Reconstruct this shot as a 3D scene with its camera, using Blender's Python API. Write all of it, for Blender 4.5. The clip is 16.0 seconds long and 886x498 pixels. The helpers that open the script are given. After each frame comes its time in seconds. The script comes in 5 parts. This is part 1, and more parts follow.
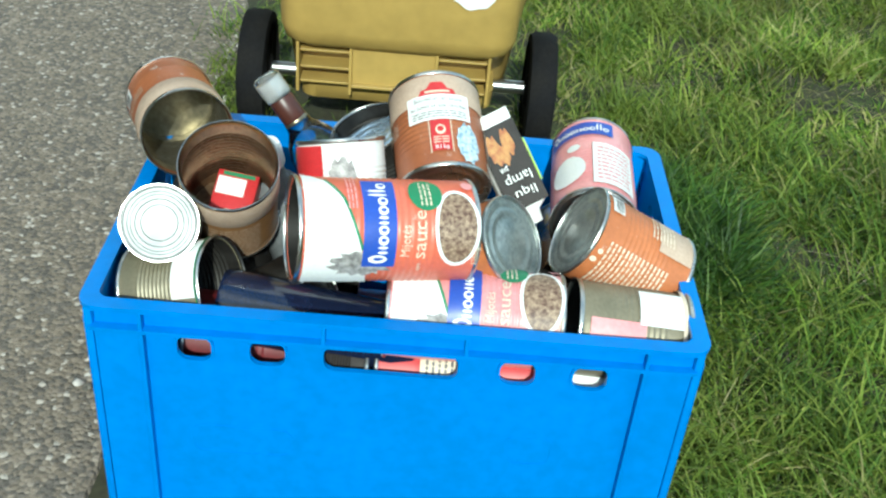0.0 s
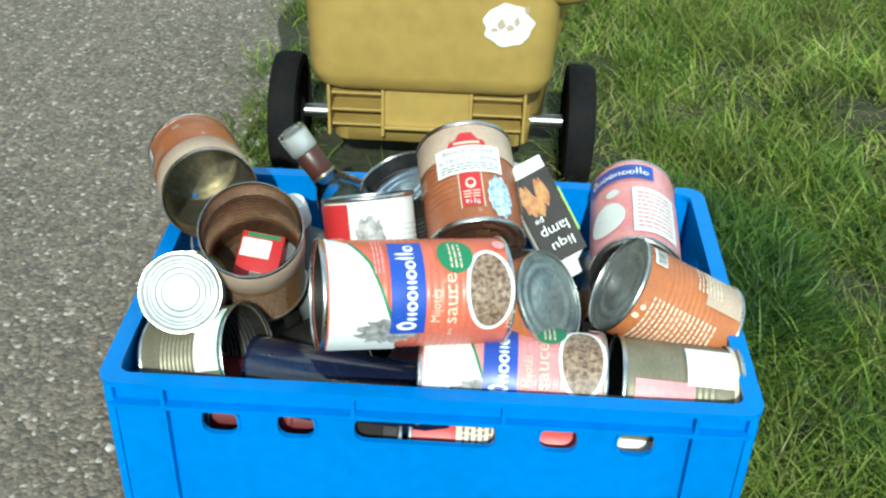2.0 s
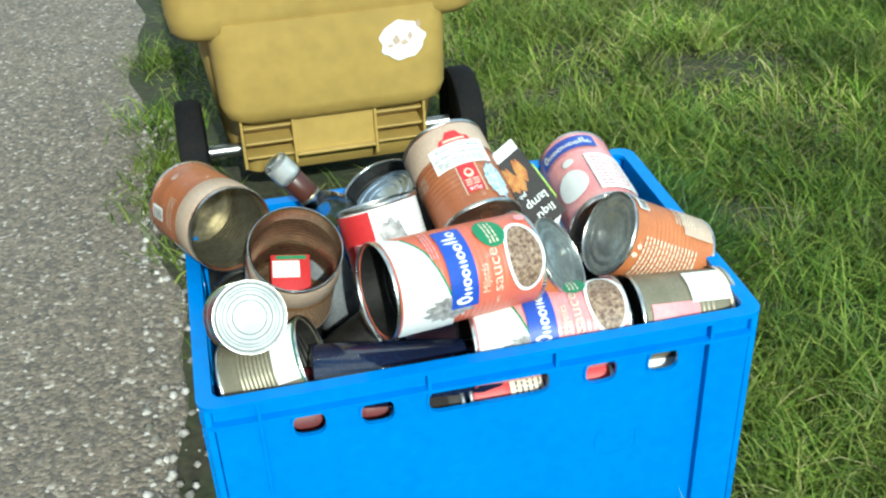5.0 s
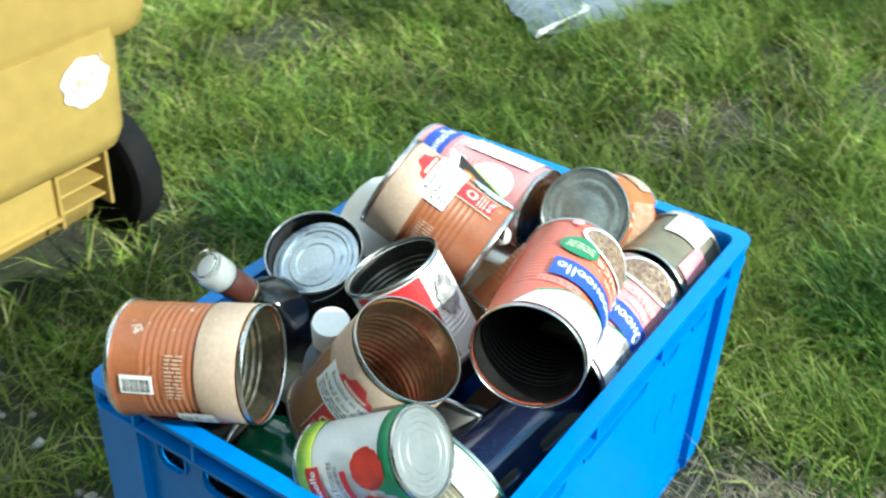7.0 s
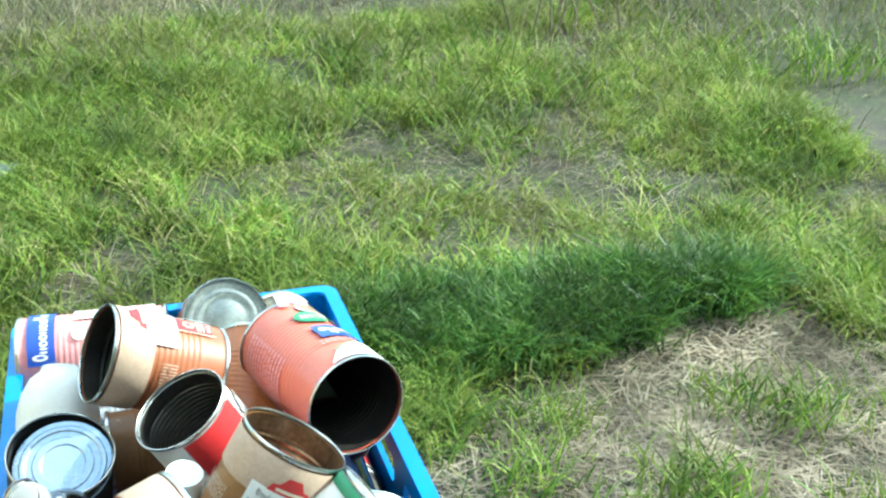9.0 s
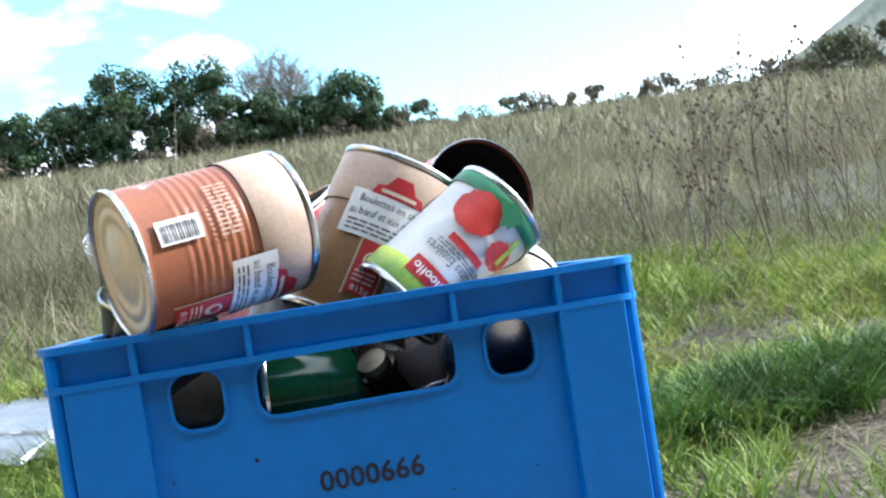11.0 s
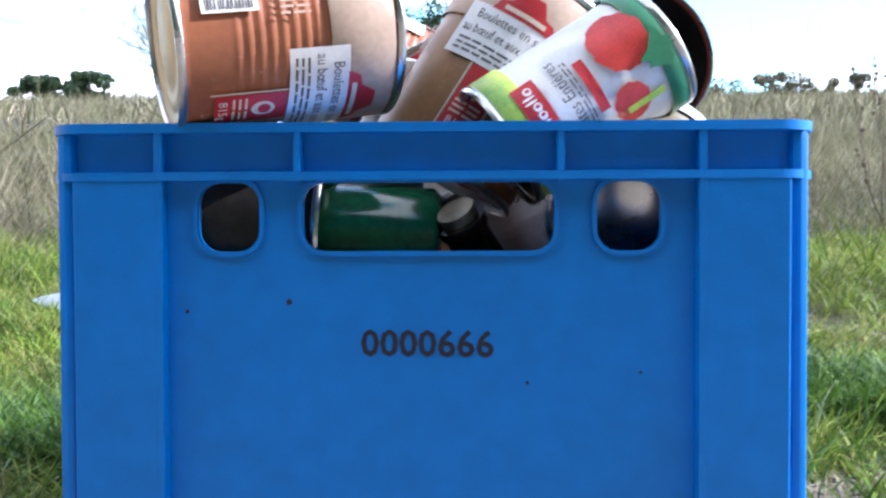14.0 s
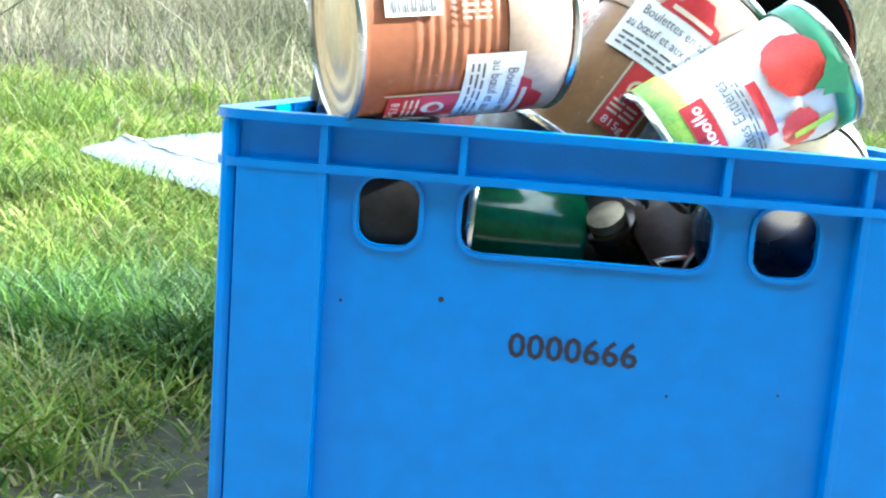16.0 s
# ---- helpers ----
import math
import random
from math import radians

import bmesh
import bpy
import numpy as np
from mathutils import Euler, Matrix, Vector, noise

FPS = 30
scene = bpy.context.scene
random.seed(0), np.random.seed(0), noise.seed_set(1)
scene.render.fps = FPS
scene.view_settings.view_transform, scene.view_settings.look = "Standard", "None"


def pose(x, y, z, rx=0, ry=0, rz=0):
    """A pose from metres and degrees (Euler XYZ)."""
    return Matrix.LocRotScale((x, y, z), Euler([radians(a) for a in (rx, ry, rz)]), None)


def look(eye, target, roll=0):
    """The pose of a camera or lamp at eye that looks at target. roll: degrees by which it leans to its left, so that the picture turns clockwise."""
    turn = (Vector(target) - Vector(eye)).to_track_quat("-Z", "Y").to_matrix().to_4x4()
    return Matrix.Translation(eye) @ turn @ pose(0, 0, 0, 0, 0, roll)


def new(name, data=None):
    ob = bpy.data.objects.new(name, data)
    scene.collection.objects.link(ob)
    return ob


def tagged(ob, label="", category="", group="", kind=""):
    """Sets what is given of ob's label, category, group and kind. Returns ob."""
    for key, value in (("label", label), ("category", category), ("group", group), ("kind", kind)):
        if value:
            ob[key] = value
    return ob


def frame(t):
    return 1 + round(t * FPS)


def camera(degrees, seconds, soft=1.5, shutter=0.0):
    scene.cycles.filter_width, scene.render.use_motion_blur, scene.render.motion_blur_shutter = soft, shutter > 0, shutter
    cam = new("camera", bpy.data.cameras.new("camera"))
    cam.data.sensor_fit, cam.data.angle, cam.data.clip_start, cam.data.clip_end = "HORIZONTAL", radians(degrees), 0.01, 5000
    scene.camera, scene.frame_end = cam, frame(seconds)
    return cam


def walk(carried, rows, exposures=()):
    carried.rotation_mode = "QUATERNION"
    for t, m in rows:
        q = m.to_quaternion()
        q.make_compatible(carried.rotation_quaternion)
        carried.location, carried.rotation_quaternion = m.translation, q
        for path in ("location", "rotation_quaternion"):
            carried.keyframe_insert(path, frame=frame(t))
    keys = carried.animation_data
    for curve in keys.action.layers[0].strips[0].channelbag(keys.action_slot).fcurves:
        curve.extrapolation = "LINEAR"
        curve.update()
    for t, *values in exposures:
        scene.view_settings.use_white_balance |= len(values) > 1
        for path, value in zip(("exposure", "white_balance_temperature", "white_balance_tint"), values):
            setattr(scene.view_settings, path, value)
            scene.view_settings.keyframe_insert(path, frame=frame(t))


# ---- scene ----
cam = camera(43.5, 16.0, soft=2.3, shutter=0.2)
EXPOSURE = [(0, 0.1, 5950, -8), (3.5, 0.1, 5950, -8), (6, 0.48, 5950, -7), (7.5, 0.95, 5950, -7), (8.5, 1.38, 5950, -9), (10.8, 1.5, 5850, 8), (11, 1.2, 5850, 12), (11.5, 1.35, 5850, 12), (12, -0.2, 5800, 18), (12.5, -0.55, 5850, 18), (13, 1.0, 5750, 24), (13.5, 0.2, 5700, 26), (14, 1.35, 5700, 20), (14.5, 2.15, 5650, 4), (15, 2.3, 5650, 2), (16, 2.32, 5650, 2)]
PATH = [
    (0, (0.016, -1.013, 0.969), (0.058, 0.641, -0.156), 5.4),
    (0.5, (0.031, -0.987, 0.975), (0.008, 0.679, -0.132), 3.0),
    (1, (0.043, -0.965, 0.985), (-0.008, 0.705, -0.114), 2.7),
    (1.5, (0.038, -0.95, 0.982), (-0.017, 0.72, -0.117), 1.7),
    (2, (0.031, -0.947, 0.976), (-0.019, 0.72, -0.128), 1.9),
    (2.5, (0.032, -0.95, 0.974), (-0.024, 0.703, -0.151), 1.4),
    (3, (0.033, -0.959, 0.972), (-0.006, 0.666, -0.193), 1.0),
    (3.5, (0.011, -1.016, 0.995), (0.039, 0.618, -0.157), -0.3),
    (3.7, (-0.024, -1.092, 1.001), (0.057, 0.592, -0.076), -2.0),
    (5.8, (-0.477, -0.966, 1.028), (0.264, 0.566, -0.022), 0.6),
    (6, (-0.567, -0.912, 1.028), (0.325, 0.558, 0.007), 0.9),
    (6.5, (-0.691, -0.697, 0.968), (0.447, 0.575, -0.075), 4.0),
    (7, (-0.757, -0.468, 0.983), (0.636, 0.425, -0.14), 2.8),
    (7.5, (-0.861, -0.291, 0.963), (0.757, 0.001, -0.175), 0.8),
    (8, (-0.838, -0.11, 0.961), (0.82, -0.183, -0.156), 2.7),
    (8.5, (-0.945, 0.008, 0.943), (0.774, -0.357, -0.012), -1.2),
    (8.7, (-1.004, 0.045, 0.978), (0.726, -0.411, 0.083), -0.2),
    (10.8, (-1.015, 0.066, 0.375), (0.941, -0.342, 0.275), -8.9),
    (11, (-1.023, 0.06, 0.333), (0.947, -0.285, 0.362), -9.0),
    (11.5, (-1.042, 0.043, 0.304), (0.944, -0.176, 0.394), -5.1),
    (12, (-1.051, 0.042, 0.312), (0.933, -0.118, 0.505), -2.4),
    (12.5, (-1.052, 0.01, 0.264), (0.941, -0.112, 0.37), -2.2),
    (12.8, (-1.031, 0.009, 0.218), (0.965, -0.114, 0.248), 2.2),
    (12.9, (-1.024, 0.007, 0.203), (0.971, -0.115, 0.258), 3.0),
    (13, (-1.011, 0.005, 0.225), (0.984, -0.104, 0.329), 1.8),
    (13.5, (-0.946, -0.014, 0.235), (1.049, -0.082, 0.345), 2.0),
    (14, (-0.869, -0.025, 0.258), (1.13, 0.037, 0.246), -0.2),
    (14.5, (-0.83, -0.014, 0.313), (1.141, 0.245, 0.095), 2.0),
    (15, (-0.812, -0.002, 0.362), (1.126, 0.331, -0.004), -0.2),
    (15.5, (-0.875, 0.06, 0.354), (1.092, 0.212, 0.023), 3.3),
    (16, (-0.871, 0.057, 0.345), (1.104, 0.118, 0.037), 4.5),
]
walk(cam, [(t, look(eye, target, roll)) for t, eye, target, roll in PATH],
     exposures=EXPOSURE)

# ---- light: low spring sun from the south side, blue sky with broken cloud ----
SUN_FROM = Vector((0.03, -0.79, 0.52)).normalized()
world = bpy.data.worlds.new("sky")
scene.world = world
world.use_nodes = True
wt = world.node_tree
wt.nodes.clear()
w_out = wt.nodes.new("ShaderNodeOutputWorld")
w_bg = wt.nodes.new("ShaderNodeBackground")
w_sky = wt.nodes.new("ShaderNodeTexSky")
w_sky.sky_type, w_sky.sun_disc = "NISHITA", False
w_sky.sun_elevation = math.asin(SUN_FROM.z)
w_sky.sun_rotation = math.atan2(SUN_FROM.x, SUN_FROM.y)
w_sky.air_density, w_sky.dust_density, w_sky.ozone_density = 1.7, 0.3, 2.5
w_co = wt.nodes.new("ShaderNodeTexCoord")
w_map = wt.nodes.new("ShaderNodeMapping")
w_map.inputs["Scale"].default_value = (1.0, 1.0, 2.6)
w_map.inputs["Location"].default_value = (0.35, 0.1, 0.2)
w_no = wt.nodes.new("ShaderNodeTexNoise")
w_no.inputs["Scale"].default_value, w_no.inputs["Detail"].default_value, w_no.inputs["Roughness"].default_value = 1.9, 10, 0.56
w_ra = wt.nodes.new("ShaderNodeValToRGB")
w_ra.color_ramp.elements[0].position, w_ra.color_ramp.elements[1].position = 0.43, 0.53
w_mix = wt.nodes.new("ShaderNodeMix")
w_mix.data_type = "RGBA"
w_mix.inputs["B"].default_value = (9.5, 9.6, 9.8, 1)
wt.links.new(w_co.outputs["Generated"], w_map.inputs["Vector"])
wt.links.new(w_map.outputs["Vector"], w_no.inputs["Vector"])
wt.links.new(w_no.outputs["Fac"], w_ra.inputs["Fac"])
wt.links.new(w_ra.outputs["Color"], w_mix.inputs["Factor"])
w_tint = wt.nodes.new("ShaderNodeMix")
w_tint.data_type, w_tint.blend_type = "RGBA", "MULTIPLY"
w_tint.inputs["Factor"].default_value = 1.0
w_tint.inputs["B"].default_value = (0.8, 1.25, 1.45, 1)
wt.links.new(w_sky.outputs["Color"], w_tint.inputs["A"])
wt.links.new(w_tint.outputs["Result"], w_mix.inputs["A"])
wt.links.new(w_mix.outputs["Result"], w_bg.inputs["Color"])
w_bg.inputs["Strength"].default_value = 0.14
wt.links.new(w_bg.outputs["Background"], w_out.inputs["Surface"])

sun = new("sun", bpy.data.lights.new("sun", "SUN"))
sun.data.energy, sun.data.angle, sun.data.color = 5.0, radians(0.6), (1.0, 0.96, 0.88)
sun.matrix_world = look(SUN_FROM * 50, (0, 0, 0))


# ---- materials ----
def material(name, color, rough=0.5, metal=0.0, vary=0.15, scale=30.0, bump=0.0, bump_scale=200.0, second=None, island=False, randoms=None,
             spec=0.5, through_light=0.0, coat=0.0, scuff=0.0):
    """A surface with broad stains and fine grain; second: the stain colour; randoms: colours picked piece by piece; scuff: paper rubbed to its white."""
    m = bpy.data.materials.new(name)
    m.use_nodes = True
    t = m.node_tree
    b = t.nodes["Principled BSDF"]
    b.inputs["Roughness"].default_value, b.inputs["Metallic"].default_value = rough, metal
    b.inputs["Specular IOR Level"].default_value = spec
    b.inputs["Coat Weight"].default_value = coat
    co = t.nodes.new("ShaderNodeTexCoord")
    n1 = t.nodes.new("ShaderNodeTexNoise")
    n1.inputs["Scale"].default_value, n1.inputs["Detail"].default_value = scale, 6
    t.links.new(co.outputs["Object"], n1.inputs["Vector"])
    n2 = t.nodes.new("ShaderNodeTexNoise")
    n2.inputs["Scale"].default_value, n2.inputs["Detail"].default_value = scale * 9, 4
    t.links.new(co.outputs["Object"], n2.inputs["Vector"])
    ramp = t.nodes.new("ShaderNodeValToRGB")
    ramp.color_ramp.elements[0].position, ramp.color_ramp.elements[1].position = 0.35, 0.68
    dark = second or tuple(c * (1 - vary) for c in color)
    ramp.color_ramp.elements[0].color, ramp.color_ramp.elements[1].color = (*color, 1), (*dark, 1)
    t.links.new(n1.outputs["Fac"], ramp.inputs["Fac"])
    base = ramp.outputs["Color"]
    if randoms:
        pick = t.nodes.new("ShaderNodeNewGeometry" if island else "ShaderNodeObjectInfo")
        rr = t.nodes.new("ShaderNodeValToRGB")
        el = rr.color_ramp.elements
        while len(el) < len(randoms):
            el.new(0.5)
        for i, c in enumerate(randoms):
            el[i].position, el[i].color = i / (len(randoms) - 1), (*c, 1)
        t.links.new(pick.outputs["Random Per Island" if island else "Random"], rr.inputs["Fac"])
        base = rr.outputs["Color"]
        if island:
            mot = t.nodes.new("ShaderNodeMapRange")
            mot.inputs["From Min"].default_value, mot.inputs["From Max"].default_value = 0.35, 0.66
            mot.inputs["To Min"].default_value, mot.inputs["To Max"].default_value = 0.6, 1.55
            t.links.new(n1.outputs["Fac"], mot.inputs["Value"])
            mm = t.nodes.new("ShaderNodeMix")
            mm.data_type, mm.blend_type = "RGBA", "MULTIPLY"
            mm.inputs["Factor"].default_value = 1.0
            t.links.new(base, mm.inputs["A"])
            t.links.new(mot.outputs["Result"], mm.inputs["B"])
            base = mm.outputs["Result"]
            if second:
                # broad patches where the blades have turned
                n4 = t.nodes.new("ShaderNodeTexNoise")
                n4.inputs["Scale"].default_value, n4.inputs["Detail"].default_value = scale * 0.8, 5
                t.links.new(co.outputs["Object"], n4.inputs["Vector"])
                pm = t.nodes.new("ShaderNodeMapRange")
                pm.inputs["From Min"].default_value, pm.inputs["From Max"].default_value = 0.46, 0.62
                pm.inputs["To Max"].default_value = 0.6
                t.links.new(n4.outputs["Fac"], pm.inputs["Value"])
                px = t.nodes.new("ShaderNodeMix")
                px.data_type = "RGBA"
                px.inputs["B"].default_value = (*second, 1)
                t.links.new(pm.outputs["Result"], px.inputs["Factor"])
                t.links.new(base, px.inputs["A"])
                base = px.outputs["Result"]
    if scuff:
        n5 = t.nodes.new("ShaderNodeTexNoise")
        n5.inputs["Scale"].default_value, n5.inputs["Detail"].default_value, n5.inputs["Roughness"].default_value = 42, 9, 0.68
        t.links.new(co.outputs["Object"], n5.inputs["Vector"])
        sm = t.nodes.new("ShaderNodeMapRange")
        sm.inputs["From Min"].default_value, sm.inputs["From Max"].default_value = 0.63, 0.68
        sm.inputs["To Max"].default_value = scuff
        t.links.new(n5.outputs["Fac"], sm.inputs["Value"])
        sx = t.nodes.new("ShaderNodeMix")
        sx.data_type = "RGBA"
        sx.inputs["B"].default_value = (0.62, 0.58, 0.53, 1)
        t.links.new(sm.outputs["Result"], sx.inputs["Factor"])
        t.links.new(base, sx.inputs["A"])
        base = sx.outputs["Result"]
    mul = t.nodes.new("ShaderNodeMix")
    mul.data_type, mul.blend_type = "RGBA", "MULTIPLY"
    mul.inputs["Factor"].default_value = 1.0
    grain = t.nodes.new("ShaderNodeMapRange")
    grain.inputs["From Min"].default_value, grain.inputs["From Max"].default_value = 0.3, 0.7
    grain.inputs["To Min"].default_value, grain.inputs["To Max"].default_value = 1 - vary, 1 + vary * 0.4
    t.links.new(n2.outputs["Fac"], grain.inputs["Value"])
    t.links.new(base, mul.inputs["A"])
    t.links.new(grain.outputs["Result"], mul.inputs["B"])
    t.links.new(mul.outputs["Result"], b.inputs["Base Color"])
    rg = t.nodes.new("ShaderNodeMapRange")
    rg.inputs["To Min"].default_value, rg.inputs["To Max"].default_value = max(rough - 0.1, 0.03), min(rough + 0.1, 1)
    t.links.new(n1.outputs["Fac"], rg.inputs["Value"])
    t.links.new(rg.outputs["Result"], b.inputs["Roughness"])
    if bump:
        n3 = t.nodes.new("ShaderNodeTexNoise")
        n3.inputs["Scale"].default_value, n3.inputs["Detail"].default_value = bump_scale, 4
        t.links.new(co.outputs["Object"], n3.inputs["Vector"])
        bp = t.nodes.new("ShaderNodeBump")
        bp.inputs["Strength"].default_value, bp.inputs["Distance"].default_value = bump, 0.002
        t.links.new(n3.outputs["Fac"], bp.inputs["Height"])
        t.links.new(bp.outputs["Normal"], b.inputs["Normal"])
    if through_light:
        tr = t.nodes.new("ShaderNodeBsdfTranslucent")
        t.links.new(mul.outputs["Result"], tr.inputs["Color"])
        ms = t.nodes.new("ShaderNodeMixShader")
        ms.inputs["Fac"].default_value = through_light
        t.links.new(b.outputs["BSDF"], ms.inputs[1])
        t.links.new(tr.outputs["BSDF"], ms.inputs[2])
        t.links.new(ms.outputs["Shader"], t.nodes["Material Output"].inputs["Surface"])
    return m


def glass_material(name, color, rough=0.05):
    m = bpy.data.materials.new(name)
    m.use_nodes = True
    b = m.node_tree.nodes["Principled BSDF"]
    b.inputs["Base Color"].default_value = (*color, 1)
    b.inputs["Roughness"].default_value, b.inputs["Transmission Weight"].default_value, b.inputs["IOR"].default_value = rough, 1.0, 1.45
    return m


def asphalt_material():
    m = material("asphalt", (0.225, 0.18, 0.135), rough=0.85, vary=0.3, scale=3.0, second=(0.16, 0.128, 0.096), bump=0.9, bump_scale=170)
    t = m.node_tree
    b = t.nodes["Principled BSDF"]
    co = t.nodes.new("ShaderNodeTexCoord")
    vo = t.nodes.new("ShaderNodeTexVoronoi")
    vo.inputs["Scale"].default_value = 150
    t.links.new(co.outputs["Object"], vo.inputs["Vector"])
    sep = t.nodes.new("ShaderNodeSeparateColor")
    t.links.new(vo.outputs["Color"], sep.inputs["Color"])
    st = t.nodes.new("ShaderNodeValToRGB")
    st.color_ramp.interpolation = "CONSTANT"
    e = st.color_ramp.elements
    e[0].position, e[0].color = 0.0, (0.07, 0.065, 0.06, 1)
    e[1].position, e[1].color = 0.3, (0.16, 0.13, 0.10, 1)
    for p, c in ((0.6, (0.245, 0.20, 0.155)), (0.8, (0.12, 0.105, 0.095)), (0.90, (0.33, 0.28, 0.23)), (0.96, (0.55, 0.50, 0.44))):
        k = e.new(p)
        k.color = (*c, 1)
    t.links.new(sep.outputs["Red"], st.inputs["Fac"])
    mx = t.nodes.new("ShaderNodeMix")
    mx.data_type = "RGBA"
    mx.inputs["Factor"].default_value = 0.65
    old = b.inputs["Base Color"].links[0].from_socket
    t.links.new(old, mx.inputs["A"])
    t.links.new(st.outputs["Color"], mx.inputs["B"])
    t.links.new(mx.outputs["Result"], b.inputs["Base Color"])
    bp = t.nodes.new("ShaderNodeBump")
    bp.inputs["Strength"].default_value, bp.inputs["Distance"].default_value = 0.9, 0.003
    bp.invert = True
    t.links.new(vo.outputs["Distance"], bp.inputs["Height"])
    t.links.new(b.inputs["Normal"].links[0].from_socket, bp.inputs["Normal"])
    t.links.new(bp.outputs["Normal"], b.inputs["Normal"])
    return m


M = {}
M["asphalt"] = asphalt_material()
M["tin_pale"] = material("tin_pale", (0.50, 0.44, 0.34), 0.48, metal=0.35, vary=0.15, scale=20, second=(0.50, 0.43, 0.31))
M["soil"] = material("soil", (0.042, 0.036, 0.02), 0.95, vary=0.5, scale=8, second=(0.030, 0.042, 0.012), bump=1.0, bump_scale=60)
M["grass"] = material("grass", (0.07, 0.13, 0.02), 0.6, vary=0.2, scale=6.5, island=True, through_light=0.28, spec=0.25, second=(0.19, 0.20, 0.05),
                      randoms=[(0.035, 0.08, 0.010), (0.085, 0.165, 0.018), (0.155, 0.245, 0.028), (0.25, 0.33, 0.05), (0.31, 0.32, 0.08), (0.42, 0.36, 0.19)])
M["lush"] = material("lush", (0.07, 0.15, 0.02), 0.55, vary=0.2, scale=5, island=True, through_light=0.28, spec=0.25, second=(0.16, 0.20, 0.035),
                     randoms=[(0.04, 0.085, 0.014), (0.085, 0.155, 0.02), (0.15, 0.22, 0.03), (0.26, 0.30, 0.06)])
M["deep"] = material("deep_grass", (0.05, 0.12, 0.015), 0.5, vary=0.2, scale=6, island=True, through_light=0.22, spec=0.3,
                     randoms=[(0.015, 0.045, 0.008), (0.035, 0.09, 0.012), (0.07, 0.15, 0.02), (0.13, 0.21, 0.03)])
M["dry"] = material("dry", (0.3, 0.24, 0.14), 0.85, vary=0.25, scale=1.3, island=True, through_light=0.25, spec=0.2, second=(0.105, 0.115, 0.05),
                    randoms=[(0.09, 0.085, 0.05), (0.17, 0.15, 0.095), (0.27, 0.235, 0.155), (0.17, 0.18, 0.085), (0.40, 0.345, 0.25)])
M["straw"] = material("straw", (0.4, 0.33, 0.22), 0.85, vary=0.25, scale=7, island=True, through_light=0.15, spec=0.2, second=(0.12, 0.095, 0.06),
                      randoms=[(0.09, 0.07, 0.045), (0.24, 0.20, 0.145), (0.42, 0.36, 0.27), (0.31, 0.25, 0.18), (0.17, 0.135, 0.09)])
M["pebble"] = material("pebble", (0.4, 0.37, 0.33), 0.8, vary=0.2, scale=60, island=True, randoms=[(0.12, 0.11, 0.09), (0.25, 0.23, 0.2), (0.45, 0.42, 0.39)])
M["leaf"] = material("leaf", (0.05, 0.09, 0.02), 0.6, vary=0.2, scale=2, island=True, through_light=0.2, spec=0.3,
                     randoms=[(0.012, 0.03, 0.012), (0.025, 0.055, 0.02), (0.045, 0.085, 0.028), (0.06, 0.095, 0.035)])
M["brush"] = material("brush", (0.1, 0.09, 0.06), 0.8, vary=0.2, scale=2, island=True, through_light=0.2, spec=0.2,
                      randoms=[(0.06, 0.05, 0.035), (0.11, 0.09, 0.06), (0.085, 0.095, 0.045), (0.16, 0.12, 0.085)])
M["bramble"] = material("bramble", (0.07, 0.08, 0.035), 0.7, vary=0.2, scale=2, island=True, through_light=0.2, spec=0.2, randoms=[(0.045, 0.055, 0.022), (0.075, 0.085, 0.035), (0.10, 0.095, 0.05)])
M["smoky"] = material("smoky_plastic", (0.20, 0.21, 0.22), 0.3, vary=0.2, scale=20, spec=0.5)
M["bark"] = material("bark", (0.15, 0.12, 0.10), 0.9, vary=0.3, scale=6, bump=0.5, bump_scale=60)
M["pale_bark"] = material("pale_bark", (0.24, 0.20, 0.165), 0.9, vary=0.3, scale=6, bump=0.5, bump_scale=60)
M["weed"] = material("weed", (0.15, 0.115, 0.08), 0.9, vary=0.3, scale=20)
M["hill"] = material("hill", (0.12, 0.15, 0.10), 0.95, vary=0.3, scale=0.02, second=(0.16, 0.16, 0.13))
M["crate"] = material("crate_plastic", (0.003, 0.18, 0.60), 0.40, vary=0.10, scale=7, second=(0.004, 0.165, 0.53), bump=0.10, bump_scale=900, spec=0.36)
M["ink"] = material("ink", (0.012, 0.014, 0.035), 0.5, vary=0.3, scale=90)
M["bin"] = material("bin_plastic", (0.40, 0.27, 0.075), 0.45, vary=0.12, scale=4, second=(0.34, 0.225, 0.06), bump=0.15, bump_scale=700)
M["rubber"] = material("rubber", (0.008, 0.008, 0.009), 0.8, vary=0.3, scale=20, second=(0.013, 0.012, 0.011), bump=0.2, spec=0.12)
M["steel"] = material("steel", (0.5, 0.5, 0.5), 0.35, metal=1.0, vary=0.2, scale=30)
M["sheet"] = material("galvanised", (0.15, 0.18, 0.205), 0.5, metal=0.35, vary=0.35, scale=16, second=(0.24, 0.27, 0.295), bump=0.3, bump_scale=60)
M["tin"] = material("tin", (0.62, 0.62, 0.60), 0.28, metal=1.0, vary=0.15, scale=25, second=(0.48, 0.48, 0.46), bump=0.1, bump_scale=250)
M["lid_white"] = material("lid_white", (0.28, 0.29, 0.29), 0.5, metal=0.5, vary=0.10, scale=25, second=(0.22, 0.23, 0.23))
M["wine_red"] = material("label_wine_red", (0.13, 0.008, 0.012), 0.5, vary=0.2, scale=30)
